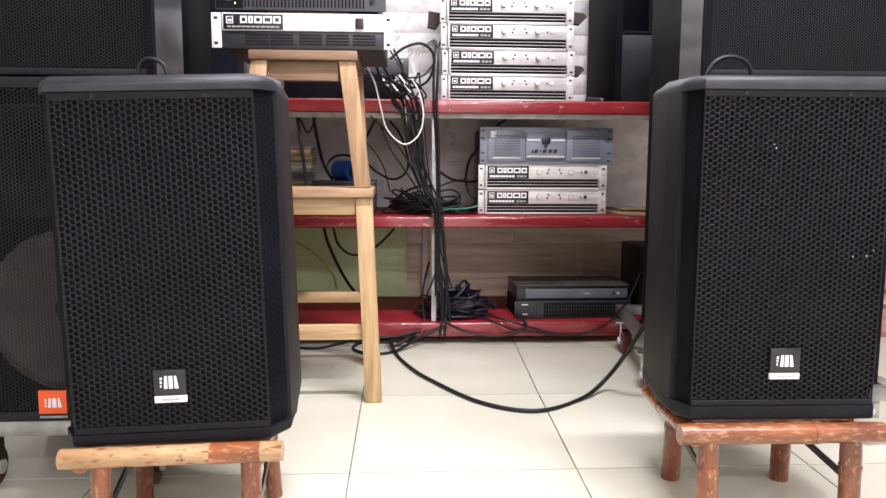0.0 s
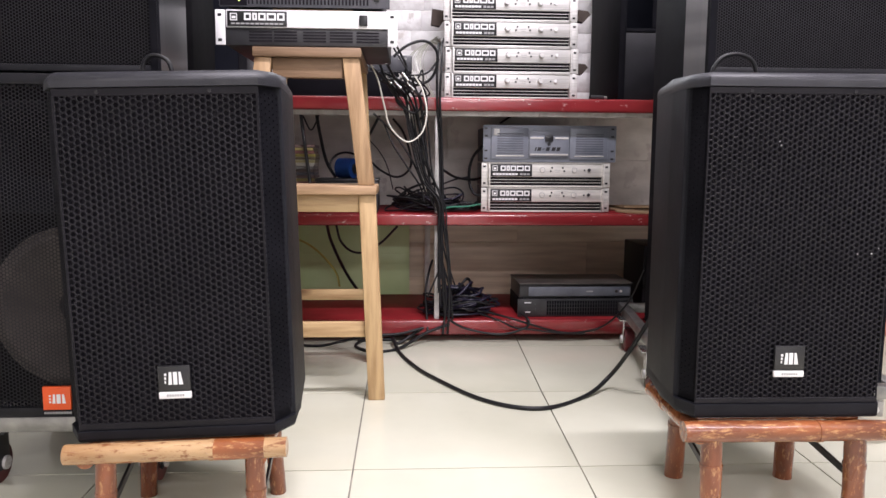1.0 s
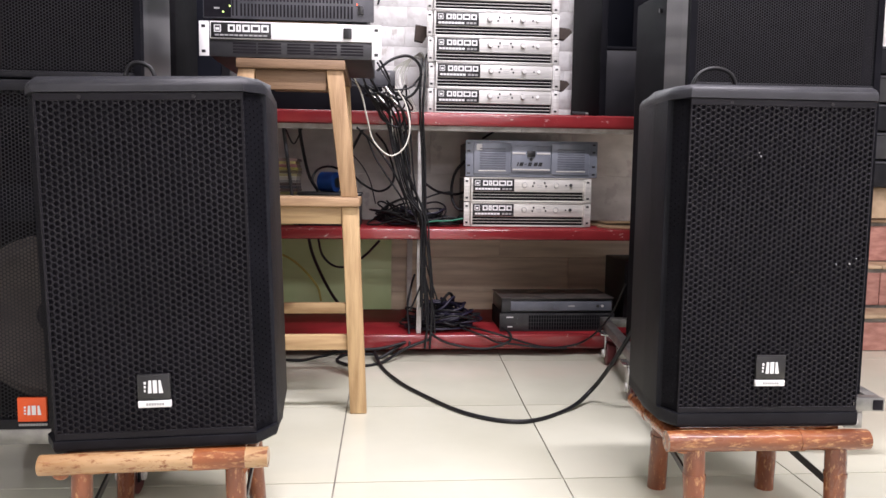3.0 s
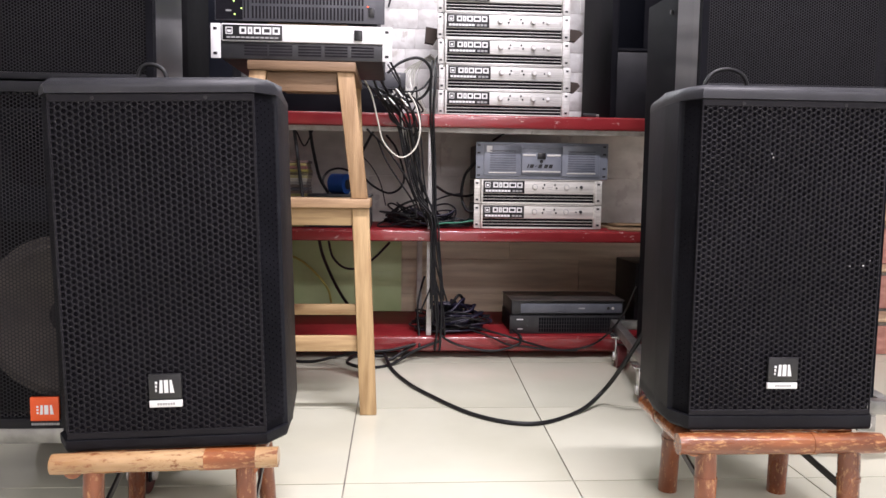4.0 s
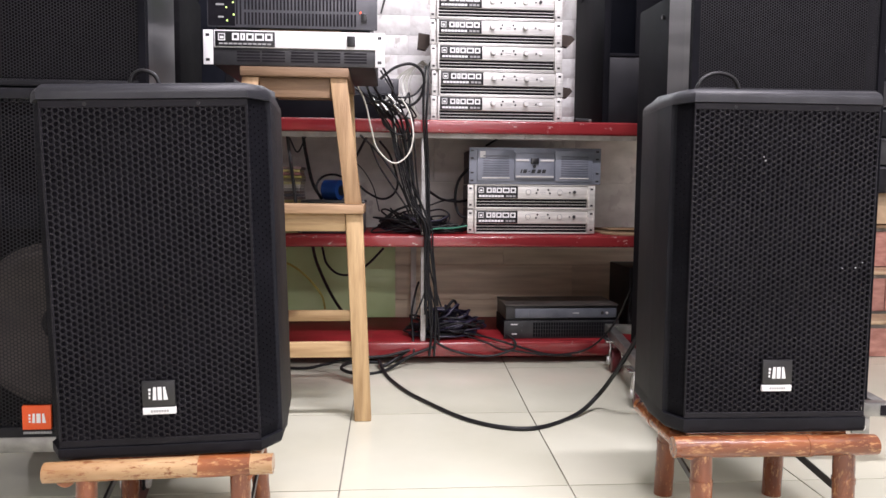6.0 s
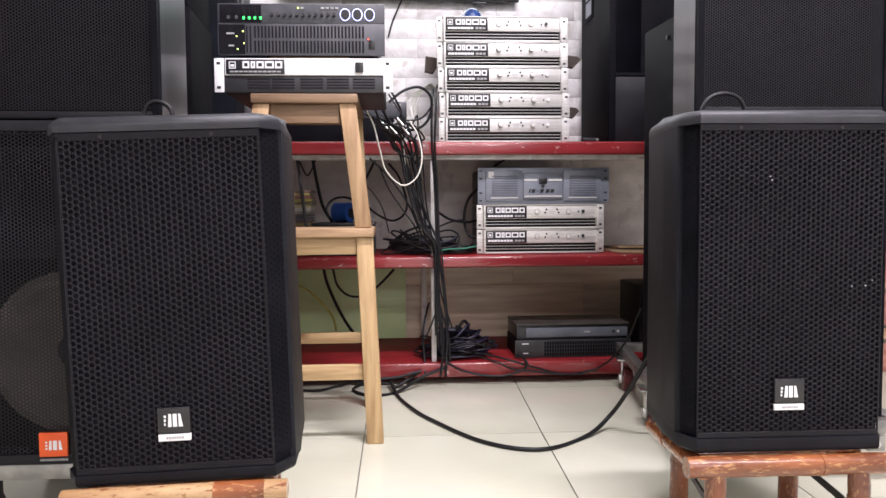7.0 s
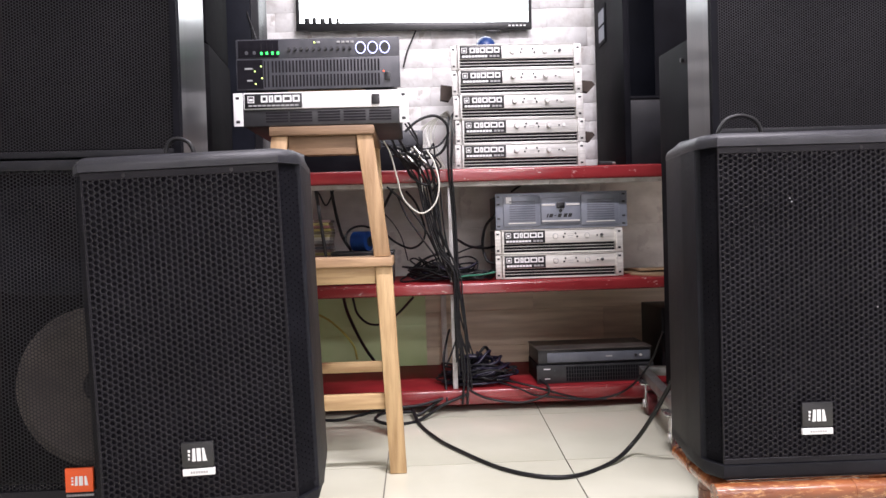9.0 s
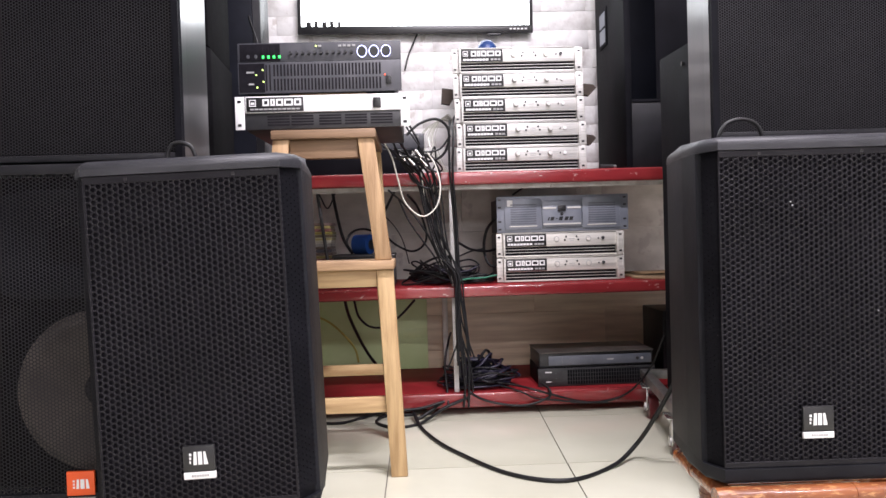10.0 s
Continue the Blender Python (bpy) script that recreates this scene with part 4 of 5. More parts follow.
# ---- big loudspeakers in stacks ----
def dolly(loc, w, d, label, xs, rz=0.0, inset=0.03, r=0.04, fork=None):
    fork = fork or M_STEEL
    t = thing("speaker_dolly", loc, label, "dolly", rz, "speaker dollies")
    for y in (0, d):
        part("cross_tube", B((0, w, y, y + 0.03, 0.112, 0.1425), bev=0.002), M_STEEL, t, "square steel tube")
    # Dark plate on the solid tube paints in the shade of its bore.
    part("tube_bore", B((w - 0.026, w - 0.004, -0.0008, 0.001, 0.1155, 0.139), bev=0), M_FOAM, t, "dark plate for the shaded hollow tube end", smooth=0)
    part("bracket", B((w - 0.085, w - 0.045, 0.004, 0.012, 0.070, 0.1065), (w - 0.085, w - 0.045, 0.004, 0.07, 0.1068, 0.1115), bev=0.002), M_STEEL, t, "bright zinc bracket")
    part("bolt", rod((w - 0.065, 0.0038, 0.088), (w - 0.065, -0.004, 0.088), 0.008, n=6), M_SILVER, t)
    for x in (0.0, w - 0.03):
        part("side_tube", B((x, x + 0.03, 0.0305, d - 0.0005, 0.112, 0.1425), bev=0.002), M_STEEL, t)
    for x in xs:
        for y in (inset, d - 0.10):
            part("plate", B((x - 0.028, x + 0.048, y - 0.03, y + 0.045, 0.107, 0.1115), bev=0.001), fork, t)
            c = part("caster", rod((x - 0.006, y, r + 0.0005), (x + 0.024, y, r + 0.0005), r, n=28), M_WHEEL, t, "dark red caster wheel")
            part("fork", B((x - 0.013, x - 0.008, y - 0.018, y + 0.018, r - 0.012, 0.1065), (x + 0.026, x + 0.031, y - 0.018, y + 0.018, r - 0.012, 0.1065), (x - 0.013, x + 0.031, y - 0.018, y + 0.018, 0.1045, 0.1068), bev=0.001), fork, t)
            part("axle", rod((x - 0.018, y, r), (x + 0.036, y, r), 0.014, n=12), M_SILVER, c)
    return t


def stage_speaker(name, loc, rz, w, h, d, taper, label, s, hole, woofer=None, frame_w=0.022, side=None, horn=None):
    t = thing(name, loc, label, "loudspeaker", rz, "stacked stage loudspeakers")
    hw, c = w / 2, 0.055
    ct = taper * c / d
    bm = bmesh.new()
    add_prism(bm, [(-hw + ct, c), (hw - ct, c), (hw - taper, d), (-hw + taper, d)], 0, h, 0.0008, 1)
    part("cabinet", bm, side or M_CABINET, t)
    f = frame_w
    for sgn in (-1, 1):
        for nm, poly, mat in (("front_stile", [(-hw + 0.002, 0), (-hw + f, 0), (-hw + f, 0.0118), (-hw + 0.001, 0.0118)], M_MATTE),
                              ("side_wall", [(-hw, 0.012), (-hw + f, 0.012), (-hw + f, c + 0.004), (-hw + ct, c + 0.004)], side or M_CABINET)):
            bm = bmesh.new()
            add_prism(bm, poly if sgn < 0 else [(-x, y) for x, y in poly[::-1]], 0.0, h)
            part(nm, bm, mat, t)
    for z0, z1 in ((0.002, f), (h - f, h - 0.002)):
        part("front_rail", B((-hw + f + 0.0005, hw - f - 0.0005, 0, c - 0.0005, z0, z1), bev=0.002), M_CABINET, t)
    bm = honeycomb(w - 2 * f + 0.004, h - 2 * f + 0.004, s, hole, 0.0)
    bmesh.ops.translate(bm, verts=bm.verts, vec=(0, 0.004, h / 2))
    part("grille", bm, M_GRILLE_FINE, t, "fine perforated black steel grille", smooth=0)
    part("baffle", B((-hw + f, hw - f, c - 0.008, c - 0.001, f, h - f), bev=0), M_FELT, t, smooth=0)
    n = 48
    if woofer:
        cx, cz, r = woofer
        bm = bmesh.new()
        prof = [(r * 1.07, c - 0.0085), (r * 1.07, 0.026), (r * 1.0, 0.024), (r * 0.97, 0.019), (r * 0.92, 0.018), (r * 0.88, 0.022), (r * 0.26, 0.044)]
        loops = [[bm.verts.new((cx + q * math.cos(2 * math.pi * j / n), y, cz + q * math.sin(2 * math.pi * j / n))) for j in range(n)] for q, y in prof]
        for a, b in zip(loops, loops[1:]):
            for j in range(n):
                bm.faces.new((a[j], a[(j + 1) % n], b[(j + 1) % n], b[j]))
        wf = part("woofer", bm, M_CONE, t, "pale paper woofer cone behind the grille", smooth=1.0)
        part("dust_cap", rod((cx, 0.0455, cz), (cx, 0.036, cz), r * 0.27, r * 0.15, 32), M_FOAM, wf, smooth=0.5)
    if horn:
        cx, cz, a, b = horn
        bm = bmesh.new()
        loops = []
        for k, y in ((1.0, c - 0.0085), (1.0, 0.012), (0.94, 0.010), (0.62, 0.028), (0.34, c - 0.0095)):
            loops.append([bm.verts.new((cx + k * a * math.copysign(abs(math.cos(q)) ** 0.5, math.cos(q)), y, cz + k * b * math.copysign(abs(math.sin(q)) ** 0.5, math.sin(q))))
                          for q in [2 * math.pi * (j + 0.5) / n for j in range(n)]])
        for p, q in zip(loops, loops[1:]):
            for j in range(n):
                bm.faces.new((p[j], p[(j + 1) % n], q[(j + 1) % n], q[j]))
        part("horn", bm, M_MATTE, t, "black horn flare behind the grille", smooth=0.8)
    return t


# Black forks and the added board stand in for shade under the dolly.
ld = dolly((-1.06, 1.605, 0), 0.47, 0.42, "grey steel dolly under the stacked loudspeakers", (0.052, 0.365), fork=M_BLACKMET)
part("shade_board", B((0.031, 0.439, 0.031, 0.419, 0.1275, 0.1415), bev=0.002), M_MATTE, ld, "added dark board for the shade under the dolly")
sp = stage_speaker("stage_loudspeaker", (-0.845, 1.595, 0.1435), 1.0, 0.45, 0.655, 0.40, 0.05, "black stage loudspeaker with orange badge on a dolly", 0.0073, 0.0031, (0.028, 0.212, 0.148), horn=(-0.02, 0.50, 0.155, 0.105))
ob = part("badge", B((-0.031, 0.021, -0.004, 0.003, 0.018, 0.064), bev=0.001), M_ORANGE, sp, "orange badge with white marks")
for k in range(3):
    part("mark", B((-0.019, -0.0155, -0.0048, -0.0041, 0.044 - 0.006 * k, 0.0475 - 0.006 * k), bev=0), M_WHITE, ob, smooth=0)
for poly in ([(-0.0130, 0.031), (-0.0075, 0.031), (-0.0075, 0.049), (-0.0115, 0.049)], [(-0.005, 0.031), (0.0025, 0.031), (0.0025, 0.049), (-0.005, 0.049)],
             [(0.0055, 0.031), (0.0120, 0.031), (0.0090, 0.049), (0.0055, 0.049)]):
    bm = bmesh.new()
    add_prism_xz(bm, poly, -0.0048, -0.0041)
    part("mark", bm, M_WHITE, ob, smooth=0)
part("print", B(*[(-0.030 + 0.0052 * k, -0.0262 + 0.0052 * k, -0.003, 0.003, 0.0095, 0.0135) for k in range(10)], bev=0), M_GREYPRINT, sp, "small grey print", smooth=0)
stage_speaker("stage_loudspeaker", (-0.870, 1.615, 0.8005), 0.0, 0.46, 0.78, 0.29, 0.030, "large black stage loudspeaker with glossy side", 0.0062, 0.0026, frame_w=0.015, side=M_GLOSS)

rd = dolly((0.455, 1.805, 0), 0.50, 0.915, "grey steel dolly behind the bamboo stool", (0.008, 0.45), -8.0, 0.40, fork=M_CHROME)
stage_speaker("stage_loudspeaker", (0.705, 1.775, 0.1435), -1.0, 0.42, 0.692, 0.40, 0.05, "black stage loudspeaker on a steel dolly", 0.0073, 0.0031)
stage_speaker("stage_loudspeaker", (0.712, 1.81, 0.8360), -0.5, 0.455, 0.80, 0.20, 0.021, "large black stage loudspeaker stacked on another", 0.0062, 0.0026, frame_w=0.017, side=M_GLOSS)


def plain_cabinet(name, poly, z0, z1, label, mat):
    t = thing(name, (poly[0][0], poly[0][1], z0), label, "loudspeaker", group="stacked stage loudspeakers")
    bm = bmesh.new()
    add_prism(bm, [(x - poly[0][0], y - poly[0][1]) for x, y in poly], 0, z1 - z0, 0.006)
    part("cabinet", bm, mat, t)
    return t


c2 = plain_cabinet("bass_cabinet", [(0.587, 2.20), (0.93, 2.20), (0.93, 2.62), (0.68, 2.62), (0.573, 2.42)], 0.1435, 1.161, "black bass cabinet behind the stacked loudspeakers", M_MATTE)
part("screw", rod((0.0, 0.05, 0.965), (-0.0095, 0.05, 0.965), 0.006, n=10), M_BADGE, c2)

# horn cabinet on the upper shelf: walls round a deep dark mouth
hc = thing("horn_cabinet", (0.571, 2.79, UP), "tall black horn cabinet standing on the red shelf", "loudspeaker")
HW, HD, HH = 0.40, 0.40, 1.0
part("side_panel", B((0, 0.024, 0, HD, 0, HH), bev=0.003), M_MATTE, hc)
part("side_panel", B((HW - 0.024, HW, 0, HD, 0, HH), bev=0.003), M_MATTE, hc)
part("lower_front", B((0.0245, HW - 0.0245, 0.008, 0.03, 0.001, 0.236), bev=0.002), M_CABINET, hc, "flat lower front")
part("mouth_edge", B((0.0245, HW - 0.0245, 0.004, 0.05, 0.2365, 0.248), bev=0.002), M_MATTE, hc)
part("back_panel", B((0.0245, HW - 0.0245, HD - 0.02, HD - 0.001, 0.001, HH - 0.001), bev=0.001), M_INNER, hc)
part("top_panel", B((0.0245, HW - 0.0245, 0.002, HD - 0.021, HH - 0.024, HH), bev=0.002), M_CABINET, hc)
bm = bmesh.new()
add_prism(bm, [(0.12, 0.02), (0.375, 0.02), (0.375, 0.37), (0.30, 0.37)], 0.249, HH - 0.0245, 0.004)
part("horn_flare", bm, M_MATTE, hc, "slanted dark inner flare")
h = part("handle_plate", B((-0.004, -0.0004, 0.22, 0.33, 0.50, 0.65), bev=0.001), M_MATTE, hc, "handle cup")
# Pale plates paint in the brightness showing through the handle holes.
part("handle_hole", B((-0.0055, -0.0041, 0.235, 0.315, 0.515, 0.570), (-0.0055, -0.0041, 0.235, 0.315, 0.580, 0.635), bev=0.0005, seg=1), M_BLUEGREY, h, "pale plates for the bright wall through the handle")

# left rear cabinets
t = plain_cabinet("bass_cabinet", [(-1.12, 2.26), (-0.775, 2.26), (-0.765, 2.30), (-0.785, 2.62), (-1.12, 2.62)], 0.0, 1.195, "black painted bass cabinet with chamfered corner", M_FELT)
t2 = plain_cabinet("bass_cabinet", [(-1.12, 2.26), (-0.798, 2.26), (-0.772, 2.30), (-0.79, 2.62), (-1.12, 2.62)], 1.20, 1.95, "black bass cabinet stacked on another cabinet", M_FELT)
hb = thing("horn_cabinet", (-1.06, 2.80, UP), "dark horn cabinet with pale edge on the shelf", "loudspeaker")
part("cabinet", B((0.0, 0.335, 0.014, 0.16, 0, 1.0), bev=0.004), M_CABINET, hb)
part("front_baffle", B((0.02, 0.308, 0.0, 0.0135, 0.01, 0.99), bev=0.002), M_INNER, hb)

# black gear on the upper shelf behind the stool
g1 = thing("black_amplifier", (-0.64, 2.84, UP), "black rack unit lying on the upper shelf", "amplifier")
part("body", B((0, 0.47, 0, 0.34, 0.0, 0.095), bev=0.003), M_BLACKMET, g1)
part("front_panel", B((-0.004, 0.474, -0.006, -0.0004, 0.004, 0.093), bev=0.002), M_MATTE, g1)
g2 = thing("grey_receiver", (-0.50, 2.86, UP + 0.0955), "small grey receiver on a black rack unit", "receiver")
part("body", B((0, 0.345, 0, 0.22, 0.0, 0.058), bev=0.003), M_DARKGREY, g2)
part("front_panel", B((0.002, 0.343, -0.005, -0.0004, 0.003, 0.055), bev=0.002), M_DARKGREY, g2)
for x in (0.30, 0.322):
    part("screw", rod((x, -0.0051, 0.045), (x, -0.008, 0.045), 0.004, n=10), M_STEEL, g2)

bxx = thing("black_box", (0.735, 2.93, 0.079), "small black loudspeaker box on the lowest board", "box")
part("body", B((0, 0.25, 0, 0.25, 0, 0.245), bev=0.004), M_CABINET, bxx)
part("front_cloth", B((0.012, 0.238, -0.004, -0.0004, 0.012, 0.233), bev=0.002), M_FOAM, bxx)

# ---- loose things on the shelves ----
cd = thing("disc_pile", (-0.625, 2.83, 0.459), "pile of disc cases with coloured spines", "discs")
cc = [(0.30, 0.25, 0.09), (0.10, 0.07, 0.06), (0.45, 0.40, 0.20), (0.22, 0.09, 0.08), (0.07, 0.07, 0.09), (0.55, 0.52, 0.46), (0.36, 0.31, 0.08), (0.14, 0.09, 0.08), (0.30, 0.29, 0.28), (0.18, 0.14, 0.08)]
SPINES = [surface("case_spine", tuple(v * 0.65 for v in q), tuple(v * 0.9 for v in q), 40, 0.35) for q in cc]
for k in range(22):
    dx = random.uniform(-0.004, 0.004)
    part("disc_case", B((dx, 0.124 + dx, 0, 0.14, 0.0108 * k, 0.0108 * k + 0.0096), bev=0.0008, seg=1), SPINES[(k * 7) % 10], cd)
tr = thing("black_case", (-0.495, 2.80, 0.459), "black equipment case standing on the middle board", "case")
part("body", B((0.0, 0.22, 0, 0.20, 0, 0.108), bev=0.004), M_BLACKMET, tr)
part("lid", B((-0.003, 0.223, -0.003, 0.203, 0.1085, 0.118), bev=0.003), M_BLACKMET, tr)
bt = thing("tape_roll", (-0.362, 2.84, 0.5775), "blue plastic roll standing on a black case", "roll", 62)
part("roll", rod((0, 0, 0.036), (0, 0.06, 0.036), 0.0355, n=28), M_BLUE, bt)
part("core", rod((0.004, -0.003, 0.034), (0.004, 0.003, 0.034), 0.018, n=20), M_BADGE, bt)
st = thing("metal_rod", (-0.50, 2.785, 0.459), "thin dark rod leaning under the upper board", "rod")
part("shaft", rod((0, 0, 0.004), (-0.045, 0.03, 0.348), 0.006, n=10), M_BLACKMET, st)
cb = thing("cardboard_sheet", (0.59, 2.76, 0.4595), "torn brown cardboard lying on the shelf", "cardboard")
bm = bmesh.new()
add_prism(bm, [(0.03, 0.02), (0.11, -0.008), (0.16, 0.006), (0.25, -0.012), (0.34, 0.0), (0.34, 0.36), (0.05, 0.36), (0.0, 0.24), (0.035, 0.15), (0.005, 0.09)], 0, 0.005)
part("sheet", bm, M_CARD, cb, smooth=0)
bm = bmesh.new()
add_prism(bm, [(0.06, 0.16), (0.14, 0.13), (0.22, 0.15), (0.33, 0.12), (0.33, 0.34), (0.05, 0.34)], 0.0055, 0.0115)
for v in bm.verts:
    v.co.z += 0.10 * max(0.24 - v.co.y, 0.0) * (0.5 + v.co.x)
part("bent_flap", bm, M_CARD, cb, "bent upper sheet", smooth=0)
for (x, y, z, w, hgt) in ((-0.088, 2.86, 1.116, 0.055, 0.060), (0.425, 2.86, 1.138, 0.06, 0.044), (0.43, 2.86, 0.955, 0.05, 0.04)):
    f = thing("packing_card", (x, y, z), "dark brown card wedged between the amplifiers", "card")
    bm = bmesh.new()
    add_prism_xz(bm, [(0, 0.006), (w * 0.55, 0), (w, hgt * 0.62), (w * 0.8, hgt * 0.9), (0.004, hgt)], 0, 0.03)
    part("sheet", bm, M_BROWN, f, smooth=0)
bl = thing("blue_cap", (0.085, 2.87, UP + 0.4465), "shiny blue cap on the amplifier stack", "cap")
bm = bmesh.new()
bmesh.ops.create_uvsphere(bm, u_segments=24, v_segments=12, radius=0.038)
for v in bm.verts:
    v.co.z = max(v.co.z, 0) * 1.15
part("dome", bm, M_BLUE, bl, smooth=1.0)
part("brim", rod((0, 0, 0.0), (0, 0, 0.005), 0.043, 0.041, 28), M_BLACKMET, bl)


# ---- cables ----
cable([(-0.119, 2.740, 0.052), (-0.203, 2.705, 0.006), (-0.223, 2.720, 0.027), (-0.198, 2.584, 0.006), (-0.156, 2.432, 0.006), (-0.099, 2.298, 0.006), (0.029, 2.086, 0.006), (0.169, 2.012, 0.006), (0.311, 2.107, 0.006), (0.401, 2.180, 0.042), (0.433, 2.100, 0.142), (0.471, 2.050, 0.246)], 0.006, M_CABLE, label="black rubber cable lying across the floor tiles")
cable([(-0.585, 2.708, 0.005), (-0.475, 2.681, 0.005), (-0.403, 2.741, 0.005), (-0.320, 2.700, 0.033), (-0.203, 2.710, 0.038), (-0.113, 2.720, 0.057)], 0.005, M_CABLE, label="black rubber cable lying across the floor tiles")
cable([(-0.022, 2.735, 0.067), (-0.113, 2.720, 0.035), (-0.202, 2.630, 0.006), (-0.287, 2.596, 0.006), (-0.348, 2.666, 0.006), (-0.323, 2.752, 0.006), (-0.223, 2.757, 0.006)], 0.0055, M_CABLE, label="black rubber cable lying across the floor tiles")
cable([(0.093, 2.780, 0.093), (0.159, 2.735, 0.078), (0.210, 2.735, 0.053), (0.282, 2.735, 0.044), (0.403, 2.730, 0.032), (0.527, 2.735, 0.054), (0.575, 2.600, 0.167), (0.595, 2.500, 0.298)], 0.0035, M_CABLE, label="thin black cable running up behind a loudspeaker")
cable([(0.002, 2.800, 0.098), (0.104, 2.790, 0.099), (0.199, 2.735, 0.086), (0.281, 2.735, 0.060), (0.374, 2.735, 0.035), (0.466, 2.735, 0.030)], 0.004, M_CABLE)
cable([(0.002, 2.800, 0.098), (-0.023, 2.735, 0.087), (0.038, 2.735, 0.050), (0.159, 2.730, 0.030), (0.251, 2.735, 0.052), (0.260, 2.735, 0.081), (0.237, 2.780, 0.096)], 0.0045, M_CABLE)
cable([(-0.062, 2.805, 1.048), (-0.072, 2.695, 0.960), (-0.072, 2.695, 0.849), (-0.062, 2.725, 0.699), (-0.058, 2.725, 0.563), (-0.057, 2.725, 0.446), (-0.051, 2.725, 0.307), (-0.035, 2.725, 0.167), (-0.046, 2.725, 0.033)], 0.0042, M_CABLE)
cable([(-0.022, 2.919, 1.098), (-0.051, 2.799, 1.047), (-0.058, 2.689, 0.960), (-0.063, 2.689, 0.848), (-0.054, 2.719, 0.699), (-0.050, 2.719, 0.563), (-0.047, 2.719, 0.446), (-0.031, 2.719, 0.308), (-0.024, 2.719, 0.168), (-0.029, 2.719, 0.034)], 0.0042, M_CABLE)
cable([(-0.217, 2.620, 1.003), (-0.163, 2.620, 0.914), (-0.128, 2.700, 0.830), (-0.115, 2.728, 0.698), (-0.092, 2.728, 0.563), (-0.060, 2.728, 0.446), (-0.042, 2.728, 0.327), (-0.004, 2.728, 0.206)], 0.003, M_CABLE)
cable([(-0.258, 2.620, 0.931), (-0.190, 2.620, 0.896), (-0.133, 2.700, 0.858), (-0.112, 2.724, 0.737), (-0.096, 2.724, 0.583), (-0.064, 2.724, 0.456), (-0.052, 2.724, 0.307), (-0.020, 2.724, 0.187), (-0.011, 2.724, 0.086)], 0.0036, M_CABLE)
cable([(-0.308, 2.620, 0.948), (-0.218, 2.620, 0.895), (-0.152, 2.700, 0.886), (-0.109, 2.700, 0.802), (-0.092, 2.720, 0.641), (-0.069, 2.720, 0.505), (-0.051, 2.720, 0.427), (-0.056, 2.720, 0.288), (-0.099, 2.720, 0.168)], 0.003, M_CABLE)
cable([(-0.199, 2.620, 0.896), (-0.158, 2.700, 0.839), (-0.133, 2.728, 0.756), (-0.117, 2.728, 0.641), (-0.100, 2.728, 0.544), (-0.074, 2.728, 0.469)], 0.0036, M_CABLE)
cable([(-0.254, 2.724, 0.774), (-0.220, 2.724, 0.694), (-0.172, 2.724, 0.621), (-0.127, 2.724, 0.553), (-0.113, 2.724, 0.501)], 0.003, M_CABLE)
cable([(-0.286, 2.700, 0.800), (-0.220, 2.720, 0.736), (-0.154, 2.720, 0.640), (-0.104, 2.720, 0.524)], 0.0036, M_CABLE)
cable([(-0.267, 2.620, 0.904), (-0.200, 2.700, 0.876), (-0.143, 2.700, 0.811), (-0.127, 2.728, 0.698), (-0.108, 2.728, 0.563), (-0.076, 2.728, 0.481)], 0.003, M_CABLE)
cable([(-0.296, 2.550, 0.957), (-0.266, 2.550, 0.896), (-0.247, 2.560, 0.819), (-0.227, 2.580, 0.749), (-0.174, 2.600, 0.703), (-0.126, 2.610, 0.732), (-0.109, 2.620, 0.797), (-0.122, 2.640, 0.871), (-0.147, 2.660, 0.919)], 0.0026, M_CABLE_W, label="white cable hanging in a loop before the shelf")
cable([(-0.200, 2.680, 0.929), (-0.177, 2.690, 0.885), (-0.166, 2.700, 0.811), (-0.158, 2.720, 0.736), (-0.127, 2.725, 0.641), (-0.108, 2.725, 0.534)], 0.0017, M_CABLE_W, label="thin white cable hanging down the shelf front")
cable([(-0.217, 2.620, 0.976), (-0.171, 2.630, 1.014), (-0.116, 2.640, 1.029), (-0.077, 2.660, 1.002), (-0.076, 2.670, 0.948), (-0.102, 2.680, 0.907), (-0.153, 2.680, 0.891), (-0.200, 2.660, 0.900)], 0.0048, M_CABLE)
cable([(-0.226, 2.600, 1.039), (-0.199, 2.620, 0.994), (-0.177, 2.640, 0.952), (-0.177, 2.660, 0.927), (-0.143, 2.670, 0.923), (-0.102, 2.680, 0.936), (-0.067, 2.700, 0.980)], 0.0036, M_CABLE)
cable([(-0.272, 2.620, 0.895), (-0.218, 2.620, 0.904), (-0.162, 2.640, 0.884), (-0.125, 2.670, 0.837), (-0.147, 2.690, 0.801), (-0.200, 2.680, 0.828), (-0.218, 2.660, 0.872)], 0.0036, M_CABLE)
cable([(-0.214, 2.640, 0.898), (-0.166, 2.660, 0.915), (-0.115, 2.680, 0.875), (-0.109, 2.700, 0.811), (-0.133, 2.720, 0.778)], 0.0036, M_CABLE)
cable([(-0.501, 2.900, 0.821), (-0.491, 2.920, 0.741), (-0.470, 2.940, 0.639), (-0.434, 2.900, 0.581)], 0.006, M_CABLE)
cable([(-0.432, 2.880, 0.582), (-0.451, 2.880, 0.623), (-0.432, 2.900, 0.659), (-0.391, 2.950, 0.670), (-0.331, 3.000, 0.650)], 0.0042, M_CABLE)
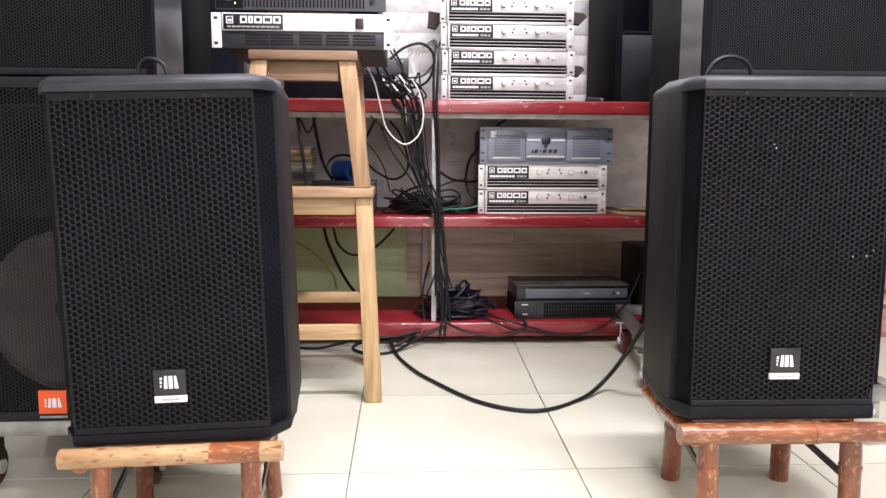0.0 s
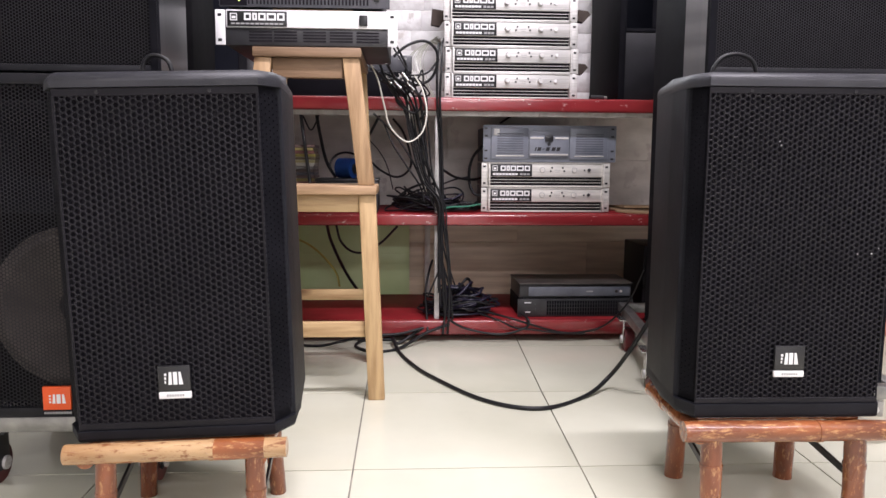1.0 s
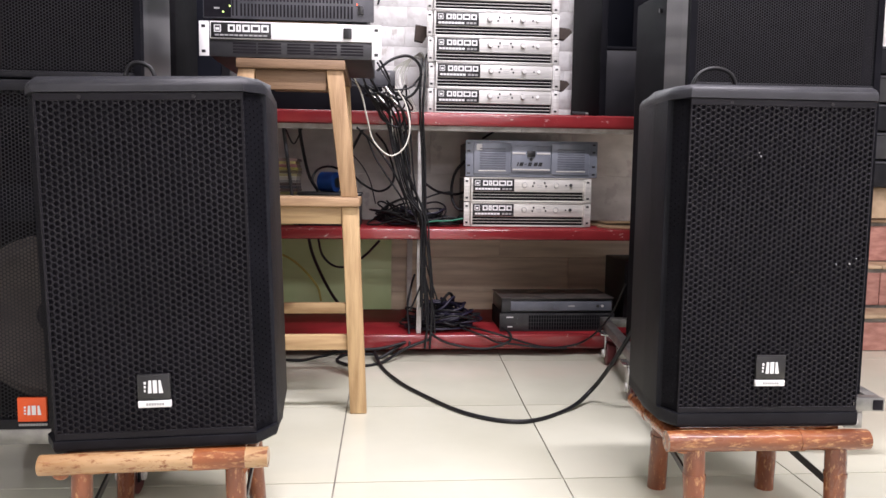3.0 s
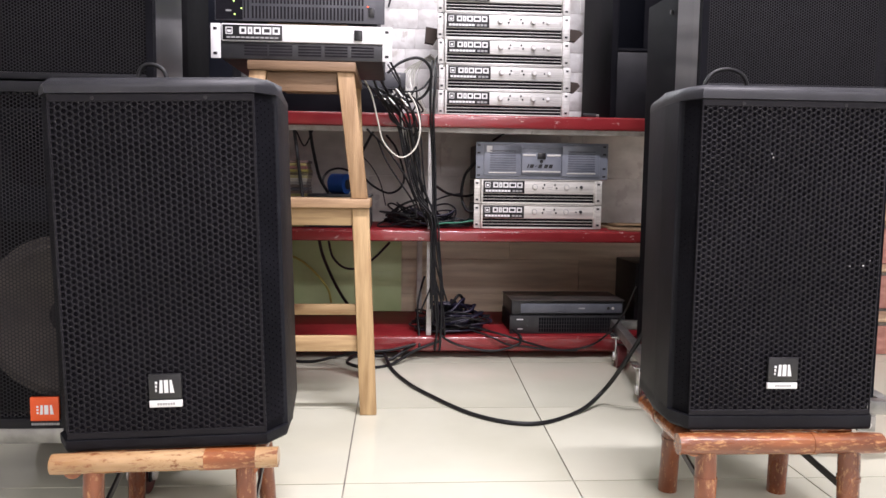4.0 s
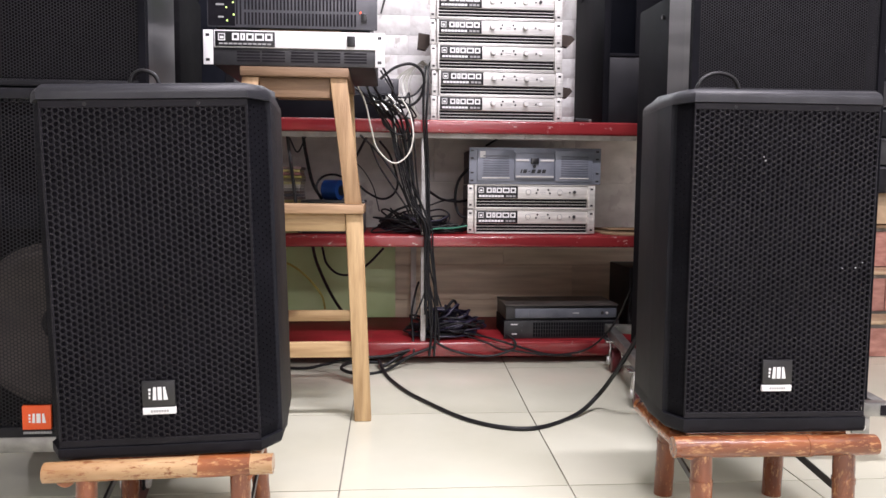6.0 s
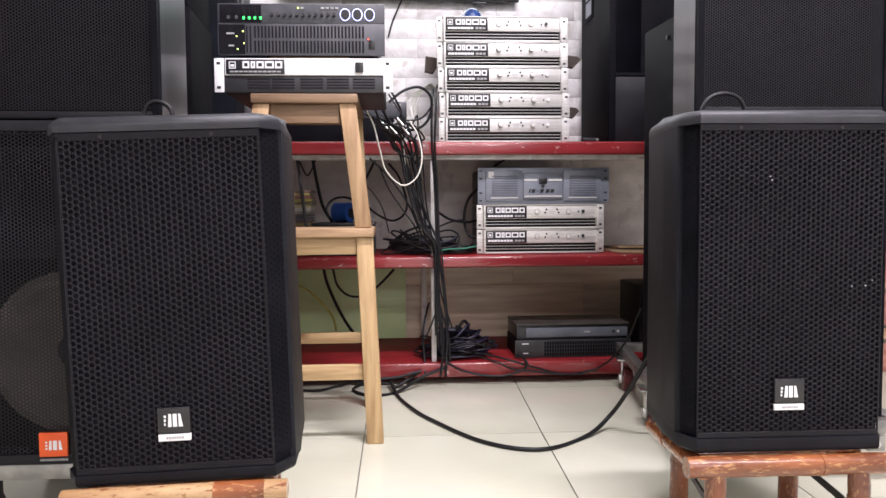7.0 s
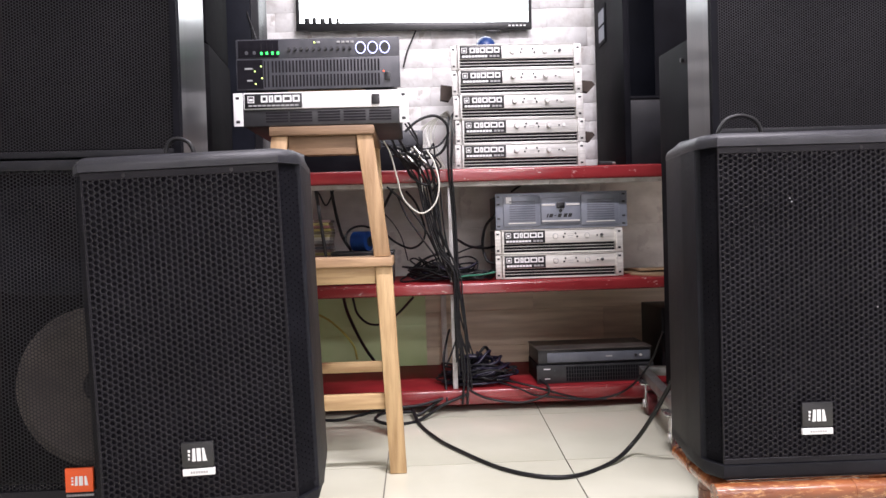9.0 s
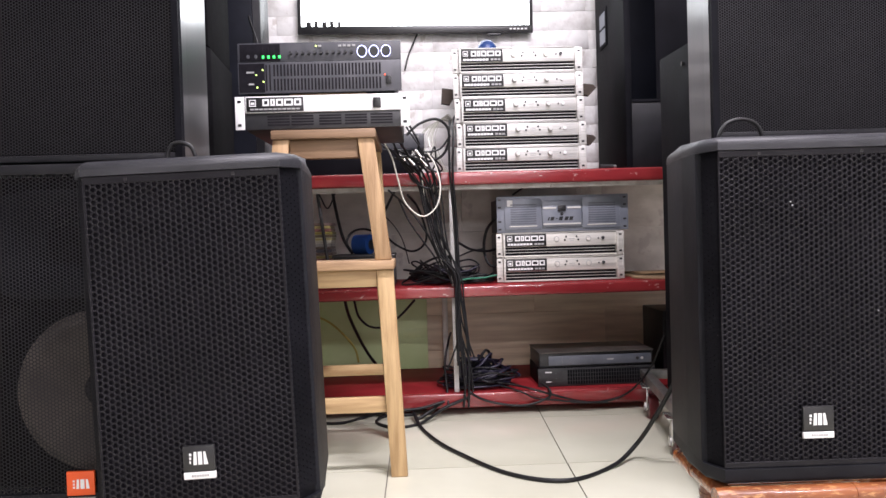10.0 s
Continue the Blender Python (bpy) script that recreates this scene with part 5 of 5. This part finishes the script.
cable([(-0.309, 2.900, 0.643), (-0.269, 2.920, 0.606), (-0.213, 2.950, 0.581), (-0.169, 2.970, 0.602), (-0.156, 2.980, 0.651), (-0.185, 2.960, 0.745), (-0.223, 2.920, 0.794)], 0.0042, M_CABLE)
cable([(-0.317, 2.950, 0.723), (-0.276, 2.950, 0.677), (-0.245, 2.950, 0.619), (-0.224, 2.950, 0.534)], 0.0022, M_CABLE)
cable([(-0.269, 2.950, 0.816), (-0.307, 2.950, 0.743), (-0.328, 2.950, 0.698)], 0.005, M_CABLE)
cable([(-0.202, 2.840, 0.514), (-0.161, 2.830, 0.543), (-0.111, 2.820, 0.560), (-0.061, 2.800, 0.557), (-0.052, 2.780, 0.532)], 0.0045, M_CABLE)
cable([(0.111, 2.950, 0.700), (0.074, 2.960, 0.652), (0.062, 2.960, 0.581), (0.076, 2.930, 0.525), (0.114, 2.920, 0.511)], 0.0052, M_CABLE)
cable([(-0.047, 2.760, 0.611), (0.003, 2.850, 0.584), (0.074, 2.950, 0.573), (0.119, 2.980, 0.581)], 0.0048, M_CABLE)
cable([(-0.047, 2.760, 0.562), (0.003, 2.850, 0.576), (0.056, 2.950, 0.582)], 0.003, M_CABLE)
cable([(0.184, 3.000, 0.787), (0.231, 3.100, 0.814), (0.267, 3.150, 0.831)], 0.004, M_CABLE)
cable([(-0.543, 2.860, 0.798), (-0.525, 2.950, 0.752), (-0.493, 2.950, 0.814)], 0.003, M_CABLE)
cable([(0.091, 2.800, 0.489), (0.039, 2.790, 0.481), (-0.012, 2.780, 0.480), (-0.052, 2.770, 0.474)], 0.0036, M_CABLE_G, label="green cable end lying on the red shelf")
cable([(-0.465, 2.860, 0.419), (-0.458, 2.950, 0.343), (-0.430, 3.050, 0.243), (-0.397, 3.100, 0.167), (-0.365, 3.120, 0.117)], 0.006, M_CABLE)
cable([(-0.432, 2.900, 0.401), (-0.425, 3.000, 0.333), (-0.385, 3.050, 0.287), (-0.326, 3.050, 0.287), (-0.265, 3.000, 0.333), (-0.209, 2.920, 0.397)], 0.0045, M_CABLE)
cable([(-0.610, 3.050, 0.343), (-0.549, 3.080, 0.306), (-0.497, 3.100, 0.254), (-0.453, 3.100, 0.195), (-0.438, 3.080, 0.143)], 0.0045, M_CABLE_Y, label="yellow cable bent against the green board")
cable([(-0.099, 2.740, 0.042), (-0.101, 2.780, 0.095), (-0.104, 2.850, 0.165), (-0.087, 2.900, 0.241), (-0.075, 2.950, 0.266)], 0.0042, M_CABLE)
cable([(0.425, 1.645, 0.802), (0.426, 1.640, 0.825), (0.441, 1.640, 0.847), (0.468, 1.640, 0.856), (0.495, 1.640, 0.850), (0.510, 1.640, 0.833), (0.517, 1.645, 0.802)], 0.0042, M_CABLE, label="black cable bowing up behind a loudspeaker")
cable([(-0.663, 1.585, 0.786), (-0.658, 1.585, 0.816), (-0.645, 1.585, 0.829), (-0.625, 1.585, 0.827), (-0.612, 1.585, 0.815), (-0.605, 1.585, 0.787)], 0.0042, M_CABLE, label="black cable bowing up behind a loudspeaker")
cable([(-0.165, 3.245, 1.482), (-0.186, 3.255, 1.438), (-0.206, 3.255, 1.391), (-0.222, 3.250, 1.331)], 0.0035, M_CABLE, label="black power cable hanging from the television")
cable([(-0.762, 2.797, 1.434), (-0.751, 2.797, 1.394), (-0.735, 2.797, 1.338), (-0.727, 2.797, 1.282)], 0.003, M_CABLE, label="black cable hanging down a dark cabinet")

for k in range(7):
    a, b, c = random.uniform(-0.30, -0.20), random.uniform(-0.19, -0.12), random.uniform(-0.075, -0.045)
    dip, edge = random.uniform(0.0, 0.06), random.uniform(2.700, 2.728)
    cable([(a, 2.56, 0.93 + random.uniform(0, 0.07)), ((a + b) / 2, 2.63, 0.905 - dip * 0.4), (b, edge - 0.012, 0.868 - dip), (b + 0.02, edge, 0.78 - dip), ((b + c) / 2, edge, 0.64 - dip),
           (c, edge, 0.50), (c + random.uniform(-0.006, 0.012), edge, 0.40), (c + random.uniform(-0.01, 0.03), edge, random.uniform(0.10, 0.24))], random.choice((0.0026, 0.0032, 0.0038)), M_CABLE)
for x, z, r in ((-0.245, 0.915, 0.0065), (-0.215, 0.900, 0.0055), (-0.190, 0.925, 0.0060), (-0.172, 0.895, 0.0050)):
    pg = thing("audio_plug", (x, 2.625, z), "small bright metal plug hanging among the cables", "plug", group="plugs at the shelf")
    part("barrel", rod((0, 0, 0), (0.022, -0.004, -0.026), r, r * 0.8, 14), M_CHROME, pg)
    part("boot", rod((0.0225, -0.0041, -0.0266), (0.034, -0.006, -0.040), r * 0.75, r * 0.45, 12), M_CABLE, pg, "black rubber boot")


def cable_heap(cx, cy, z, rx, ry, n, r, materials, label, lift=0.05):
    t = thing("cable_heap", (cx, cy, z), label, "cables")
    for k in range(n):
        a0 = random.uniform(0, 6.28)
        sx, sy = random.uniform(0.4, 1.0) * rx, random.uniform(0.4, 1.0) * ry
        ox, oy = random.uniform(-0.45, 0.45) * rx, random.uniform(-0.35, 0.35) * ry
        hz = random.uniform(0, lift)
        pts = []
        for j in range(11):
            a = a0 + j * 0.68
            pts.append((ox + sx * math.cos(a) * random.uniform(0.8, 1.1), oy + sy * math.sin(a), r + 0.0012 * k + hz * (0.5 + 0.5 * math.sin(a * 1.3 + k)) * random.uniform(0.6, 1)))
        bm = bmesh.new()
        add_sweep(bm, pts, r, 8, 5)
        part("coil", bm, materials[k % len(materials)], t, smooth=1.2)
    return t


cable_heap(-0.10, 2.87, 0.459, 0.115, 0.07, 24, 0.0032, [M_CABLE, M_CABLE, M_CABLE, M_CABLE_P], "tangled heap of black cables on the middle board", 0.075)
cable_heap(0.03, 2.84, 0.459, 0.06, 0.05, 7, 0.0035, [M_CABLE], "small heap of black cables on the middle board", 0.055)
cable_heap(0.005, 2.87, 0.079, 0.13, 0.09, 26, 0.0037, [M_CABLE, M_CABLE_P, M_CABLE], "large tangled heap of dark cables on the lowest board", 0.065)
cable_heap(0.035, 2.93, 0.115, 0.07, 0.05, 9, 0.0055, [M_CABLE_P, M_CABLE], "looped dark violet cable on the cable heap", 0.095)
cable_heap(-0.165, 2.77, 0.86, 0.055, 0.05, 4, 0.0032, [M_CABLE, M_CABLE, M_CABLE, M_STEEL], "knot of cables and metal plugs at the shelf edge", 0.10)
ww = thing("wire_bundle", (-0.095, 2.92, UP), "bundle of thin clear wires beside the amplifiers", "wires")
for k in range(16):
    a = random.uniform(-1, 1)
    bm = bmesh.new()
    add_sweep(bm, [(0.03 + 0.01 * a, 0.0, 0.0), (-0.02 + 0.03 * a, 0.02 * a, 0.08), (-0.035 + 0.035 * a, 0.02, 0.16), (0.02 + 0.02 * a, 0.02, 0.225 + 0.015 * a), (0.055, 0.04, 0.20)], 0.0012, 5, 5)
    part("wire", bm, M_CABLE_T, ww, smooth=1.2)

# stacked stage plugs at the right end of the upper board
pl = thing("plug", (0.475, 2.80, UP), "small black plug lying on the red shelf", "plug")
part("body", rod((0, 0, 0.009), (0.05, 0.01, 0.009), 0.0085, n=12), M_BLACKMET, pl)
part("collar", rod((0.05, 0.01, 0.009), (0.062, 0.012, 0.009), 0.0065, n=12), M_STEEL, pl)

# ---- steps and dark rack at the east side ----
stp = tagged(part("stairs", B((1.25, 2.4, 2.80, 3.26, -0.003, 0.125), (1.25, 2.4, 3.00, 3.26, 0.125, 0.29), (1.25, 2.4, 3.16, 3.26, 0.29, 0.47), bev=0.002), M_GROUT, None, smooth=0), "pink and tan tiled steps against the wall", "stairs", kind="structure")
for y, z0, z1 in ((2.80, 0.0, 0.11), (3.00, 0.14, 0.275), (3.16, 0.305, 0.455)):
    for k in range(4):
        part("riser_tile", B((1.25 + 0.285 * k, 1.531 + 0.285 * k, y - 0.011, y - 0.0005, z0 + 0.002, z1 - 0.001), bev=0.001, seg=1), M_STEP, stp)
        part("nosing", B((1.25 + 0.285 * k, 1.531 + 0.285 * k, y - 0.022, y + 0.14, z1 + 0.0155, z1 + 0.030), bev=0.005), M_STEPEDGE, stp, "rounded tan step edge")
rk = thing("equipment_rack", (1.25, 3.06, 0.62), "black equipment stacked on a tan plinth above the steps", "rack")
part("plinth", B((0, 1.1, 0.05, 0.19, -0.13, -0.001), bev=0.004), M_STEPEDGE, rk)
for k in range(5):
    part("unit", B((0.0, 1.08, 0.0, 0.18, 0.115 * k, 0.115 * k + 0.108), bev=0.004), M_BLACKMET if k % 2 else M_CABINET, rk)
    part("trim", B((0.0, 1.08, -0.006, -0.0005, 0.115 * k + 0.098, 0.115 * k + 0.104), bev=0.001), M_DARKGREY, rk)
sh = thing("black_shoe", (1.42, 2.955, 0.3065), "black shoe standing on a step", "shoe")
bm = bmesh.new()
bmesh.ops.create_uvsphere(bm, u_segments=18, v_segments=10, radius=1)
for v in bm.verts:
    v.co = Vector((v.co.x * 0.13, v.co.y * 0.042 * (1 + 0.2 * v.co.x), max(v.co.z, -0.1) * (0.05 if v.co.x > 0 else 0.033) + 0.008))
part("upper", bm, M_BADGE, sh, smooth=1.0)
part("sole", B((-0.13, 0.13, -0.038, 0.038, -0.0005, 0.006), bev=0.002), M_CABLE_T, sh)

# ---- pieces of the floor and the wall ----


def joint(i, y):
    """Where the i-th joint along y runs: the ones to the east were laid a little askew."""
    if i <= 0:
        return GX + i * TILE
    return GX + i * TILE - 0.014 + 0.026 * max(min(y - GY, 0.0), -1.2) + 0.038 * max(y - GY, 0.0)


for i in range(-5, 7):
    for j in range(-19, 3):
        y0, y1 = GY + (j - 1) * TILE + 0.0019, GY + j * TILE - 0.0019
        if y1 > Y1 + 0.5 or joint(i, y0) < X0 - 0.5:
            continue
        g = 0.0017
        bm = bmesh.new()
        add_prism(bm, [(joint(i, y0) + g, y0), (joint(i + 1, y0) - g, y0), (joint(i + 1, y1) - g, y1), (joint(i, y1) + g, y1)], -0.010, random.uniform(-0.0002, 0.0002))
        part("tile", bm, M_TILE, floor, smooth=0)


def wall_pieces(name, mat, x0, x1, z0, z1, w, h, gap, depth, uneven):
    me = None
    row, z = 0, z0
    while z + h <= z1 + 0.01:
        x = x0 - (w / 2 if row % 2 else 0)
        while x < x1:
            if me is None:
                bm = B((-w / 2 + gap, w / 2 - gap, -depth, 0.006, -h / 2 + gap, h / 2 - gap), bev=min(0.003, depth * 0.4), seg=1)
                o = part(name, bm, mat, wall_north, smooth=0)
                me = o.data
            else:
                o = new(name, me)
                o.parent = wall_north
            o.location = (x + w / 2, Y1 + 0.006 - random.uniform(0, uneven), z + h / 2)
            x += w
        z += h
        row += 1


wall_pieces("plank_tile", M_PLANK, -1.5, 1.3, 0.0, 0.45, 0.60, 0.15, 0.0002, 0.004, 0.0003)
wall_pieces("stone_tile", M_STONE, -1.5, 1.3, 0.45, 0.85, 0.60, 0.2, 0.0002, 0.004, 0.0003)


def brick_wall(x0, x1, z0, z1, h):
    """Split-faced white stone bricks of uneven length, laid tight in courses."""
    shapes = {}
    z = z0
    while z + h <= z1 + 0.01:
        x = x0 - random.uniform(0.0, 0.15)
        while x < x1:
            w = random.choice((0.14, 0.19, 0.24, 0.31))
            kind = (w, random.randrange(3))
            if kind not in shapes:
                bm = bmesh.new()
                add_box(bm, -w / 2 + 0.0001, w / 2 - 0.0001, -0.006, 0.006, -h / 2 + 0.0001, h / 2 - 0.0001, 0.0020, 1)
                for v in bm.verts:
                    if v.co.y < 0:
                        v.co.y += random.uniform(-0.0008, 0.0008)
                o = part("brick", bm, M_BRICK, wall_north, smooth=1.2)
                shapes[kind] = o.data
            else:
                o = new("brick", shapes[kind])
                o.parent = wall_north
            o.location = (x + w / 2, Y1 + 0.006 - random.uniform(0, 0.0018), z + h / 2)
            x += w
        z += h


brick_wall(-1.3, 1.3, 0.85, 2.05, 0.08)
